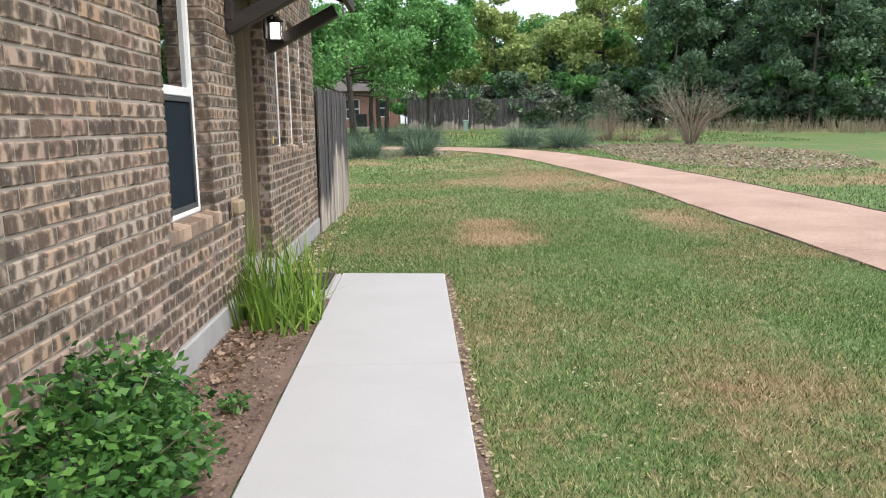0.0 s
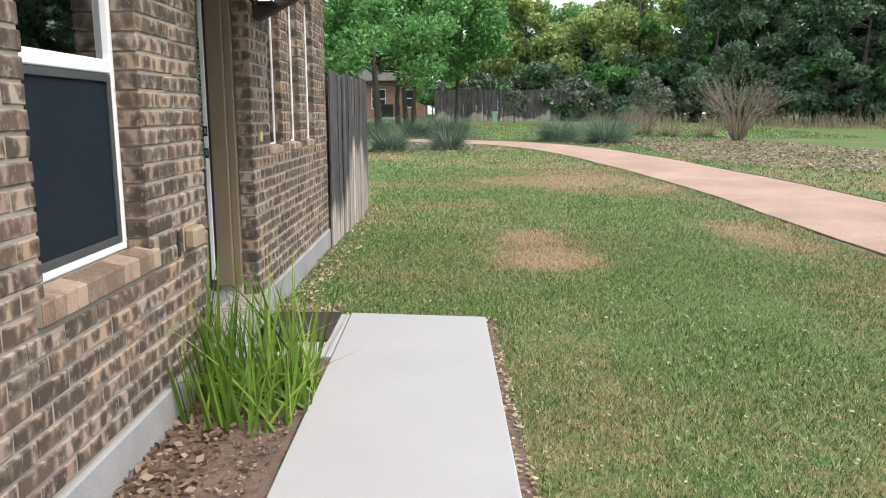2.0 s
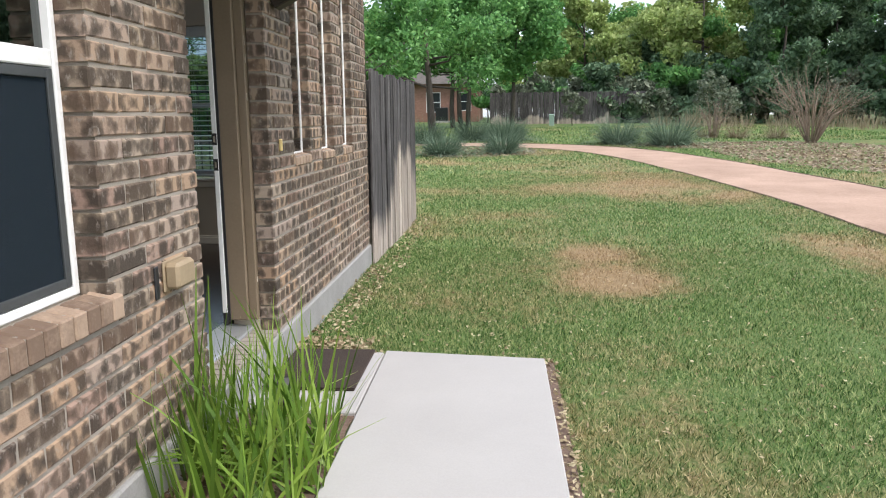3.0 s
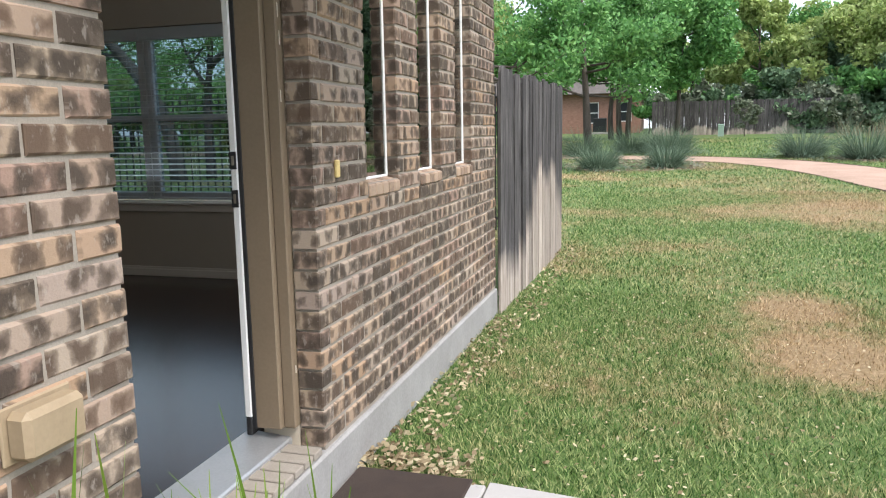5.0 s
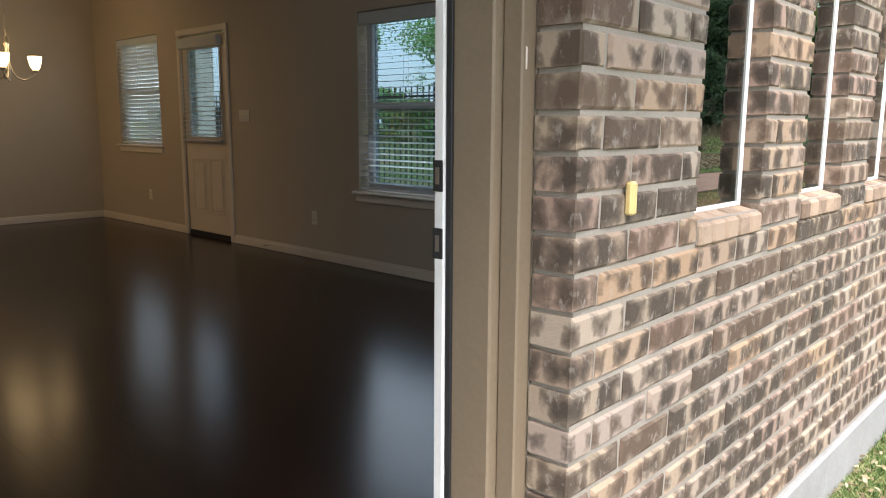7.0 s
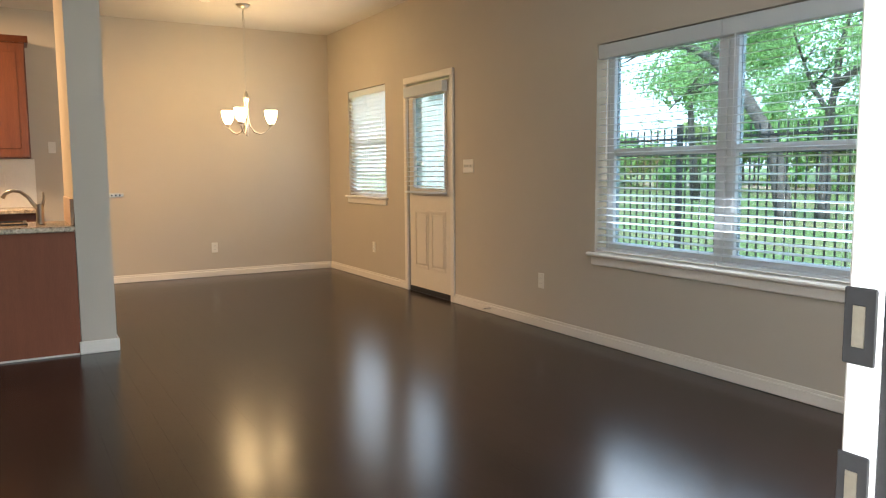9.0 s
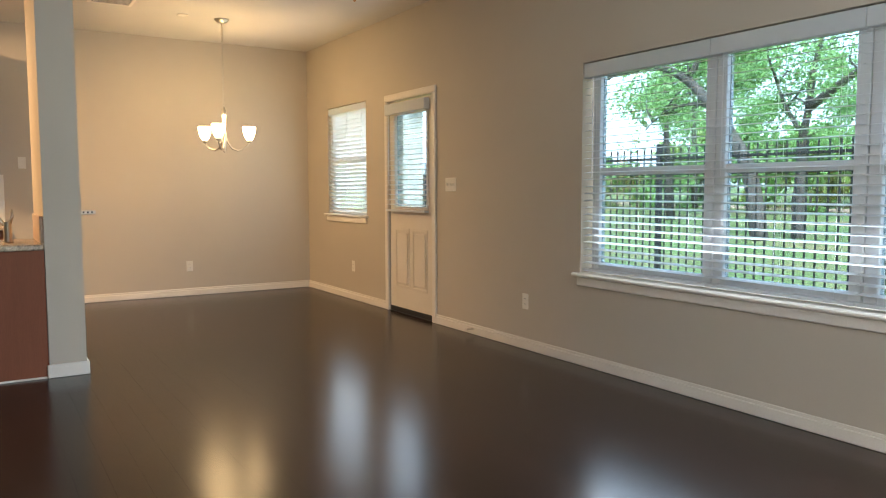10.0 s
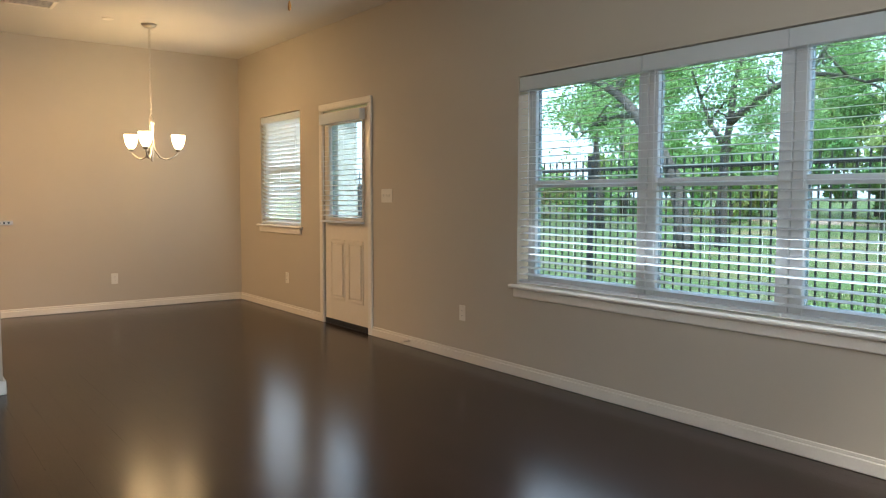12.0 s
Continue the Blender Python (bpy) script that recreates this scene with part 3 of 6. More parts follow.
def make_ground():
    xs = np.unique(np.concatenate([np.arange(-1.4, 6.01, 0.12), np.arange(6, 16, 0.5), np.arange(16, 60, 4), np.arange(60, 600, 60), -np.arange(1.4, 14, 0.7), -np.arange(14, 60, 4), -np.arange(60, 600, 60)]).round(3))
    ys = np.unique(np.concatenate([np.arange(-2, 20.01, 0.12), np.arange(20, 36, 0.5), np.arange(36, 90, 3), np.arange(90, 700, 60), -np.arange(2, 12, 1.0), -np.arange(12, 60, 6), -np.arange(60, 600, 60)]).round(3))
    X, Y = np.meshgrid(xs, ys)
    Z = rise(Y) - 0.012
    lumps = np.array([noise.noise((x * 1.3, y * 1.3, 0)) for x, y in zip(X.ravel(), Y.ravel())]).reshape(X.shape)
    Z = Z + lumps * 0.012 * (X > 0.35)
    n = len(xs)
    idx = np.arange(len(ys) - 1)[:, None] * n + np.arange(n - 1)[None]
    faces = np.stack([idx, idx + 1, idx + n + 1, idx + n], -1).reshape(-1, 4)
    v = np.stack([X, Y, Z], -1).reshape(-1, 3)
    arrays("ground", v, faces, M_LAWN, None, "mown lawn, green with straw-coloured dry patches", "structure", "lawn", dry=dryness(X, Y).ravel())


make_ground()


def make_trail():
    d = np.gradient(LINE, axis=0)
    d /= np.linalg.norm(d, axis=1)[:, None]
    nrm = np.stack([d[:, 1], -d[:, 0]], 1)
    rng = np.random.default_rng(4)
    half = 1.07 + 0.02 * np.sin(np.arange(len(LINE)) * 0.7) + rng.uniform(-0.02, 0.02, len(LINE))
    cols = []
    for k in np.linspace(-1, 1, 9):
        p = LINE + nrm * (half * k)[:, None]
        cols.append(np.column_stack([p, rise(p[:, 1]) + 0.012 - 0.014 * k ** 6 + 0.008 * (1 - k * k)]))
    v = np.stack(cols, 1)
    n = v.shape[1]
    idx = np.arange(len(LINE) - 1)[:, None] * n + np.arange(n - 1)[None]
    faces = np.stack([idx, idx + n, idx + n + 1, idx + 1], -1).reshape(-1, 4)
    arrays("road", v.reshape(-1, 3), faces, M_TRAIL, None, "pinkish crushed granite footpath curving across the lawn", "structure", "footpath")
    for side, name in ((1, "trim"), (-1, "trim")):
        p = LINE + nrm * (half * side * 1.01)[:, None]
        keep = (p[:, 1] > -6) & (p[:, 1] < 30)
        q, w = p[keep], nrm[keep] * side
        z = rise(q[:, 1])
        prof = [(0, -0.05), (0, 0.010), (0.008, 0.010), (0.008, -0.05)]
        v = np.stack([np.column_stack([q + w * o, z + h]) for o, h in prof], 1)
        idx = np.arange(len(q) - 1)[:, None] * 4 + np.arange(3)[None]
        faces = np.stack([idx, idx + 4, idx + 5, idx + 1], -1).reshape(-1, 4)
        arrays(name, v.reshape(-1, 3), faces, M_SOIL, None, "thin dark edging along the granite footpath", "structure", "edging")


make_trail()


def make_grass():
    rng = np.random.default_rng(11)
    parts_v, parts_d = [], []
    for n, x0, x1, y0, y1, hgt, wid in ((340000, 0.24, 3.78, -0.4, 9.5, 0.026, 0.0042), (60000, -1.146, 0.24, 6.15, 9.6, 0.028, 0.0042), (125000, -1.06, 4.4, 9.5, 18, 0.030, 0.008), (30000, -6.0, -0.95, 11.7, 18, 0.032, 0.012), (60000, -4.5, 8.0, 18, 30, 0.04, 0.018), (20000, 5.7, 13, 6, 18, 0.05, 0.018), (30000, -8, 16, 30, 46, 0.06, 0.04)):
        x, y = rng.uniform(x0, x1, n), rng.uniform(y0, y1, n)
        d = dryness(x, y)
        keep = off_trail(x, y) & ~in_mulch(x, y, 0.95) & (rng.uniform(0, 1, n) > d * 0.7)
        x, y, d = x[keep], y[keep], d[keep]
        a = rng.uniform(0, 2 * np.pi, len(x))
        h = hgt * rng.uniform(0.5, 1.3, len(x))
        lx, ly = rng.normal(0, 0.6, len(x)) * h, rng.normal(0, 0.6, len(x)) * h
        z = rise(y) - 0.012
        w = wid / 2
        v = np.stack([np.column_stack([x - np.cos(a) * w, y - np.sin(a) * w, z]), np.column_stack([x + np.cos(a) * w, y + np.sin(a) * w, z]), np.column_stack([x + lx, y + ly, z + h])], 1)
        parts_v.append(v.reshape(-1, 3))
        parts_d.append(np.repeat(d, 3))
    v = np.concatenate(parts_v)
    arrays("grass", v, np.arange(len(v)).reshape(-1, 3), M_BLADE, None, "short mown grass blades, green mixed with straw", "stuff", "grass", dry=np.concatenate(parts_d))


make_grass()


def scatter_leaves(name, n, area, size, material, label, seed, where=None, lift=0.01, flat=0.75):
    rng = np.random.default_rng(seed)
    x, y = rng.uniform(area[0], area[1], n), rng.uniform(area[2], area[3], n)
    keep = off_trail(x, y) if where is None else where(x, y)
    x, y = x[keep], y[keep]
    c = np.column_stack([x, y, rise(y) + lift + rng.uniform(0, 0.01, len(x))])
    v, f = leaf_quads(c, size, rng, flat)
    arrays(name, v, f, material, None, label, "stuff", "leaves")


scatter_leaves("fallen_leaves", 4200, (0.3, 4.4, 1.0, 14), 0.011, M_LITTER, "small pale dead leaves lying in the lawn", 21)
scatter_leaves("fallen_leaves", 800, (-1.1, 0.3, 6.2, 9.5), 0.011, M_LITTER, "small pale dead leaves lying in the grass beside the wall", 22)
scatter_leaves("leaf_mulch", 14000, (3.5, 12.5, 15, 29), 0.05, M_BEDLEAF, "brown leaf mulch in the planting bed", 23, lambda x, y: in_mulch(x, y) & off_trail(x, y), 0.02)
scatter_leaves("leaf_mulch", 2500, (-3.2, 1.4, 22, 29), 0.05, M_BEDLEAF, "brown leaf mulch round the tussocks", 24, lambda x, y: in_mulch(x, y) & off_trail(x, y), 0.02)

scatter_leaves("leaf_litter", 700, (0.19, 0.25, 0.5, 6.2), 0.014, M_LITTER, "brown leaf litter along the edge of the walkway", 25, lambda x, y: x < 9, 0.008)
bm = boxed(0.17, 0.235, -6.4, 6.16, -0.05, 0.004)
solid("soil_edge", bm, M_SOIL, "narrow strip of bare soil along the walkway", "soil")

scatter_leaves("leaf_litter", 420, (-1.145, -0.92, 6.3, 8.6), 0.017, M_LITTER, "brown leaf litter along the foot of the wall", 26, lambda x, y: x < 9, 0.012, 0.6)
scatter_leaves("leaf_litter", 260, (-1.07, -0.85, 8.55, 11.6), 0.018, M_LITTER, "brown leaf litter along the fence", 27, lambda x, y: x < 9, 0.012, 0.6)

# walkway beside the house
walkway = thing("pavement", (-0.21, 2, 0), "pale broom-finished concrete walkway slabs", "walkway", kind="structure")
for y0, y1 in ((-6.4, -3.9), (-3.894, -1.35), (-1.344, 1.2), (1.206, 3.845)):
    part("slab", boxed(-0.645, 0.19, y0, y1, -0.1, 0.022, bevel=0.006), M_CONCRETE, walkway)
bm = boxed(-0.645, 0.19, 3.852, 6.17, -0.1, 0.022, bevel=0.006)
for v in bm.verts:
    if v.co.y > 6 and v.co.x < 0:
        v.co.y += 0.10
part("slab", bm, M_CONCRETE, walkway)
part("slab", boxed(FACE + 0.016, -0.651, 5.42, 6.25, -0.1, 0.018, bevel=0.006), M_CONCRETE, walkway)


def make_bed():
    xs, ys = np.arange(FACE - 0.005, -0.65, 0.03), np.arange(-1.5, 5.45, 0.03)
    X, Y = np.meshgrid(xs, ys)
    Z = np.array([noise.noise((x * 7, y * 7, 1)) * 0.012 + noise.noise((x * 25, y * 25, 3)) * 0.008 for x, y in zip(X.ravel(), Y.ravel())]).reshape(X.shape) + 0.004
    n = len(xs)
    idx = np.arange(len(ys) - 1)[:, None] * n + np.arange(n - 1)[None]
    faces = np.stack([idx, idx + 1, idx + n + 1, idx + n], -1).reshape(-1, 4)
    arrays("ground", np.stack([X, Y, Z], -1).reshape(-1, 3), faces, M_SOIL, None, "bare brown soil of the planting bed", "structure", "soil")


make_bed()
scatter_leaves("leaf_litter", 3000, (FACE, -0.68, 1.0, 5.4), 0.011, M_MULCHLEAF, "dry brown leaf litter on the soil bed", 31, lambda x, y: x < 99, 0.015)
scatter_leaves("leaf_litter", 420, (FACE, -0.90, 3.6, 5.2), 0.024, M_MULCHLEAF, "dry curled leaves piled by the wall", 32, lambda x, y: x < 99, 0.02, 0.4)
scatter_leaves("leaf_litter", 220, (-1.15, -0.72, 6.27, 6.5), 0.018, M_LITTER, "dry leaves caught behind the mat", 33, lambda x, y: x < 99, 0.02)

# ---- the house ----
S_WIN = (3.71, 4.462, 0.755, 2.15)
NARROW = [(6.52, 6.87, 1.048, 2.14), (7.165, 7.515, 1.048, 2.14), (7.81, 8.16, 1.048, 2.14)]
HEAD = 2.32
WALL_TOP = 3.3
END_S, END_N = -3.0, 8.80

east_holes = [(DOOR[0], DOOR[1], FLOOR - 0.03, HEAD), S_WIN, *NARROW]
mortar_holes = [(a - 0.009, b + 0.009, c - 0.006, d + 0.009) for a, b, c, d in east_holes]
wall_east = solid("wall_east", holed("x", FACE - 0.09, FACE - 0.006, END_S, END_N, FOOT, WALL_TOP, mortar_holes), M_MORTAR, "tan and dark brown brick wall with pale mortar", "wall")
solid("wall_east_lining", holed("x", BACK, FACE - 0.094, SOUTH, NORTH, FLOOR - 0.12, CEIL + 0.1, east_holes), M_WALL, "beige painted inner wall", "wall")
solid("footing", boxed(FACE - 0.28, FACE + 0.012, END_S, END_N, -0.3, FOOT - 0.004, bevel=0.008), M_FOOTING, "grey concrete footing under the brick", "footing")
# roof over the house
bm = bmesh.new()
RX0, RX1, RY0, RY1, RZ = WEST - 0.6, FACE + 0.45, END_S - 0.5, END_N + 0.5, WALL_TOP
lo = [bm.verts.new(p) for p in ((RX0, RY0, RZ), (RX1, RY0, RZ), (RX1, RY1, RZ), (RX0, RY1, RZ))]
hi = [bm.verts.new(p) for p in (((RX0 + RX1) / 2, RY0 + 3.5, RZ + 2.4), ((RX0 + RX1) / 2, RY1 - 3.5, RZ + 2.4))]
bm.faces.new(lo[::-1])
bm.faces.new((lo[0], lo[1], hi[0]))
bm.faces.new((lo[1], lo[2], hi[1], hi[0]))
bm.faces.new((lo[2], lo[3], hi[1]))
bm.faces.new((lo[3], lo[0], hi[0], hi[1]))
solid("roof", bm, M_ROOF, "dark shingle hip roof", "roof")


def sash_window(name, x_or_y, axis, u0, u1, z0, z1, out, rail, label, screen=False, glass=M_GLASS, frame=0.035, d=0.03):
    """A hung window: frame, meeting rail, panes and, where it has one, an insect screen. out: the side it faces (+1 or -1)."""
    c = x_or_y
    root = thing(name, (c, (u0 + u1) / 2, z0) if axis == "x" else ((u0 + u1) / 2, c, z0), label, "window", kind="structure")

    def bar(bm, d0, d1, a, b, p, q, bev=0.004):
        if axis == "x":
            box(bm, c + d0, c + d1, a, b, p, q, bev)
        else:
            box(bm, a, b, c + d0, c + d1, p, q, bev)

    bm = bmesh.new()
    bar(bm, -d, d, u0, u0 + frame, z0, z1)
    bar(bm, -d, d, u1 - frame, u1, z0, z1)
    bar(bm, -d + 0.001, d - 0.001, u0 + frame, u1 - frame, z0, z0 + frame)
    bar(bm, -d + 0.001, d - 0.001, u0 + frame, u1 - frame, z1 - frame, z1)
    part("window_frame", bm, M_WHITE, root)
    if rail:
        bm = bmesh.new()
        bar(bm, -d + 0.004, d - 0.004, u0 + frame, u1 - frame, rail - 0.024, rail + 0.024)
        part("meeting_rail", bm, M_WHITE, root)
    tops = [(z0 + frame, rail - 0.024), (rail + 0.024, z1 - frame)] if rail else [(z0 + frame, z1 - frame)]
    for p, q in tops:
        bm = bmesh.new()
        bar(bm, -0.004, 0.004, u0 + frame, u1 - frame, p, q, 0)
        pane = part("pane", bm, glass, root)
        pane.visible_shadow = False
    if screen:
        bm = bmesh.new()
        bar(bm, out * 0.014, out * 0.017, u0 + frame + 0.002, u1 - frame - 0.002, z0 + frame + 0.002, rail - 0.026, 0)
        part("insect_screen", bm, M_NET, root, "dark grey insect screen")
        bm = bmesh.new()
        a, b, p, q, w = u0 + frame + 0.003, u1 - frame - 0.003, z0 + frame + 0.003, rail - 0.027, 0.026
        for u2, u3, p2, p3 in ((a, a + w, p, q), (b - w, b, p, q), (a + w, b - w, p, p + w), (a + w, b - w, q - w, q)):
            bar(bm, out * 0.0172, out * 0.026, u2, u3, p2, p3, 0.002)
        part("screen_frame", bm, M_SCREENFRAME, root, "dark grey aluminium screen frame")
    return root


def blind(axis, c, u0, u1, z0, z1, label, pitch=0.043, deep=0.048, valance=0.07, tilt=0.15):
    """A white slatted blind with head rail, slats, bottom rail and ladder cords."""
    mid = (u0 + u1) / 2
    root = thing("window_blind", (c, mid, z0) if axis == "x" else (mid, c, z0), label, "blind", "window blinds")

    def piece(name, d0, d1, a, b, p, q, bev=0.002):
        if axis == "x":
            return part(name, boxed(c + d0, c + d1, a, b, p, q, bevel=bev), M_SLAT, root)
        return part(name, boxed(a, b, c + d0, c + d1, p, q, bevel=bev), M_SLAT, root)

    piece("valance", -deep / 2 - 0.006, deep / 2 + 0.006, u0, u1, z1 - valance, z1 - 0.003, 0.004)
    piece("bottom_rail", -deep / 2, deep / 2, u0 + 0.004, u1 - 0.004, z0 + 0.006, z0 + 0.024)
    z = z1 - valance - 0.02
    first = None
    while z > z0 + 0.04:
        if first is None:
            first = piece("slat", -deep / 2, deep / 2, u0 + 0.004, u1 - 0.004, z, z + 0.0025, 0)
            for v in first.data.vertices:
                v.co.z += (v.co.x if axis == "x" else v.co.y) * tilt
            z_first = z
        else:
            s = new("slat", first.data)
            s.parent = root
            s.location = (0, 0, z - z_first)
        z -= pitch
    for f in (0.12, 0.5, 0.88):
        u = u0 + (u1 - u0) * f
        for d0 in (-deep / 2 - 0.002, deep / 2 + 0.001):
            piece("ladder_cord", d0, d0 + 0.0012, u - 0.0006, u + 0.0006, z0 + 0.02, z1 - valance, 0)
    piece("tilt_wand", -deep / 2 - 0.012, -deep / 2 - 0.007, u0 + 0.09, u0 + 0.095, z1 - 0.75, z1 - valance, 0)
    return root


sash_window("window_1", FACE - 0.115, "x", *S_WIN, 1, 1.412, "white vinyl hung window with dark screen in brick", True, M_COATED, 0.026)
for i, h in enumerate(NARROW):
    sash_window("window_%d" % (i + 2), FACE - 0.060, "x", *h, 1, 0, "tall narrow white-framed window in brick", False, M_COATED, 0.013, 0.010)
blind("x", BACK + 0.045, S_WIN[0] + 0.01, S_WIN[1] - 0.01, S_WIN[2] + 0.01, S_WIN[3] - 0.01, "white slatted blind behind the street-side window")


# front doorway: frame, threshold and open leaf
fd = thing("door_1", ((FACE + BACK) / 2, 5.62, FLOOR), "brown painted entry door frame with the door standing open inward", "door", kind="structure")
JY = 6.0
for y0, y1, s in ((JY, DOOR[1] - 0.004, 1), (DOOR[0] + 0.004, DOOR[0] + 0.075, -1)):
    part("jamb", boxed(BACK - 0.005, FACE - 0.135, y0, y1, FLOOR + 0.05, HEAD - 0.005, bevel=0.004), M_TRIM, fd)
    inner = y0 - 0.006 if s > 0 else y1 - 0.006
    part("brick_mould", boxed(FACE - 0.134, FACE - 0.093, y0 + (0.022 if s > 0 else 0), y1 + (0.012 if s > 0 else -0.022), FLOOR + 0.05, HEAD - 0.005, bevel=0.003), M_TRIM, fd)
    part("inner_jamb", boxed(BACK - 0.030, BACK - 0.006, y0 - (0.012 if s > 0 else 0), y1 + (0.012 if s < 0 else 0), FLOOR + 0.09, HEAD - 0.005, bevel=0.003), M_WHITE, fd, "white painted inner jamb")
    part("jamb_foot", boxed(BACK - 0.029, BACK - 0.007, y0 - (0.010 if s > 0 else 0), y1 + (0.010 if s < 0 else 0), FLOOR + 0.025, FLOOR + 0.089, bevel=0.003), M_BLACK, fd, "black rubber jamb foot")
part("head_jamb", boxed(BACK - 0.045, FACE - 0.093, DOOR[0] + 0.075, JY, HEAD - 0.06, HEAD - 0.005, bevel=0.004), M_TRIM, fd)
for z in (1.031, 1.153):
    part("strike_plate", boxed(BACK - 0.0305, BACK - 0.0062, JY - 0.0145, JY - 0.0122, z - 0.028, z + 0.028, bevel=0.001), M_BLACK, fd, "dark bronze strike plate")
    part("strike_lip", boxed(BACK - 0.023, BACK - 0.014, JY - 0.0155, JY - 0.0146, z - 0.015, z + 0.015), M_METAL, fd, "worn metal lip")
part("weatherstrip", boxed(BACK - 0.0055, BACK + 0.008, JY - 0.007, JY - 0.0004, FLOOR + 0.05, HEAD - 0.06, bevel=0.001), M_BLACK, fd, "black rubber weatherstrip")
rng = random.Random(5)
for k in range(4):
    z = rng.uniform(0.4, 1.9)
    part("paint_chip", boxed(FACE - 0.0925, FACE - 0.0915, 6.03 + 0.004 * (k % 4), 6.034 + 0.004 * (k % 4), z, z + rng.uniform(0.01, 0.045)), M_TRIMWHITE, fd, "bare chip in the brown paint")
bm = boxed(BACK - 0.06, FACE - 0.12, DOOR[0] + 0.003, DOOR[1] - 0.003, FLOOR - 0.02, FLOOR + 0.022, bevel=0.006)
for v in bm.verts:
    if v.co.x > FACE - 0.16 and v.co.z > FLOOR:
        v.co.z -= 0.012
part("threshold", bm, M_STEEL, fd, "dull grey metal threshold")
ol = part("door_leaf", boxed(BACK - 0.86, BACK - 0.05, DOOR[0] + 0.02, DOOR[0] + 0.064, FLOOR + 0.012, HEAD - 0.07, bevel=0.003), M_DOORWHITE, fd, "white inner face of the open door")

# brick step under the threshold, one brick on edge beside another
step = thing("threshold_ledge", (FACE - 0.05, 5.62, FOOT), "row of bricks on edge under the doorway", "brick ledge", kind="structure")
y = DOOR[0] + 0.004
while y < DOOR[1] - 0.03:
    part("brick", boxed(FACE - 0.125, FACE + 0.004, y, min(y + 0.058, DOOR[1] - 0.004), FOOT, FLOOR - 0.004, bevel=0.003), M_MORTAR, step)
    y += 0.0677

# sills of brick on edge
def brick_sill(u0, u1, z, tall, proud, name):
    root = thing(name, (FACE, (u0 + u1) / 2, z - tall), "sloping brick sill of tan bricks laid on edge", "brick sill", kind="structure")
    n = max(3, round((u1 - u0) / 0.0677))
    w = (u1 - u0) / n
    for i in range(n):
        bm = boxed(FACE - 0.062, FACE + proud, u0 + i * w + 0.004, u0 + (i + 1) * w - 0.004, z - tall, z, bevel=0.005)
        for v in bm.verts:
            if v.co.x > FACE - 0.02 and v.co.z > z - tall * 0.5:
                v.co.z -= 0.014
        b = part("brick", bm, M_SILL, root)
        for me_uv in (b.data.uv_layers.new(name="UVMap"),):
            for poly in b.data.polygons:
                for li in poly.loop_indices:
                    co = b.data.vertices[b.data.loops[li].vertex_index].co
                    me_uv.data[li].uv = (co.x * 1.0 + co.y * 0.6 + i * 0.31, co.z)
    part("sill_mortar", boxed(FACE - 0.06, FACE + proud - 0.008, u0 + 0.002, u1 - 0.002, z - tall + 0.003, z - 0.018), M_MORTAR, root)


brick_sill(S_WIN[0] - 0.06, S_WIN[1] + 0.045, S_WIN[2] + 0.006, 0.085, 0.022, "sill_1")
for i, h in enumerate(NARROW):
    brick_sill(h[0] - 0.0, h[1] + 0.0, h[2] + 0.004, 0.062, 0.006, "sill_%d" % (i + 2))

# canopy over the doorway
can = thing("door_canopy", (FACE, 5.66, 2.0), "dark brown timber canopy with braces over the doorway", "canopy")
OUT = -0.62
for y in (4.97, 6.22):
    part("brace", beam((FACE + 0.0, y, 1.815), (OUT, y, 2.095), 0.09, 0.09), M_DARKWOOD, can)
    part("wall_cleat", boxed(FACE + 0.002, FACE + 0.05, y - 0.05, y + 0.05, 1.86, 2.45, bevel=0.005), M_DARKWOOD, can)
for y in (4.94, 5.3, 5.66, 6.02, 6.38):
    part("rafter", beam((FACE + 0.01, y, 2.44), (OUT + 0.08, y, 2.21), 0.05, 0.09), M_DARKWOOD, can)
part("fascia", boxed(OUT + 0.085, OUT + 0.125, 4.86, 6.46, 2.11, 2.25, bevel=0.005), M_DARKWOOD, can)
bm = bmesh.new()
box(bm, 0, 0.74, 4.84, 6.48, 0, 0.03, 0.004)
bmesh.ops.rotate(bm, verts=bm.verts, cent=(0, 0, 0), matrix=Matrix.Rotation(radians(21.5), 3, "Y"))
bmesh.ops.translate(bm, verts=bm.verts, vec=(FACE + 0.005, 0, 2.51))
part("roof_deck", bm, M_ROOF, can)

# wall lantern
lan = thing("wall_lantern", (FACE, 6.22, 1.95), "black wall lantern with lit frosted glass", "wall lamp")
LX, LY, LZ = -1.072, 6.14, 1.94
part("back_plate", boxed(FACE + 0.002, FACE + 0.02, LY - 0.05, LY + 0.05, LZ - 0.06, LZ + 0.12, bevel=0.004), M_BLACK, lan)
part("arm", tube([(FACE + 0.02, LY, LZ + 0.1), (FACE + 0.07, LY, LZ + 0.115), (LX, LY, LZ + 0.085)], 0.008), M_BLACK, lan)
bm = bmesh.new()
for sx in (-1, 1):
    for sy in (-1, 1):
        box(bm, LX + sx * 0.042 - 0.005, LX + sx * 0.042 + 0.005, LY + sy * 0.042 - 0.005, LY + sy * 0.042 + 0.005, LZ - 0.065, LZ + 0.055)
box(bm, LX - 0.05, LX + 0.05, LY - 0.05, LY + 0.05, LZ - 0.075, LZ - 0.065, 0.002)
box(bm, LX - 0.05, LX + 0.05, LY - 0.05, LY + 0.05, LZ + 0.055, LZ + 0.063, 0.002)
part("cage", bm, M_BLACK, lan)
part("cap", lathe([(0.066, 0.0), (0.05, 0.014), (0.016, 0.03), (0.008, 0.04)], (LX, LY, LZ + 0.0635), 4), M_BLACK, lan)
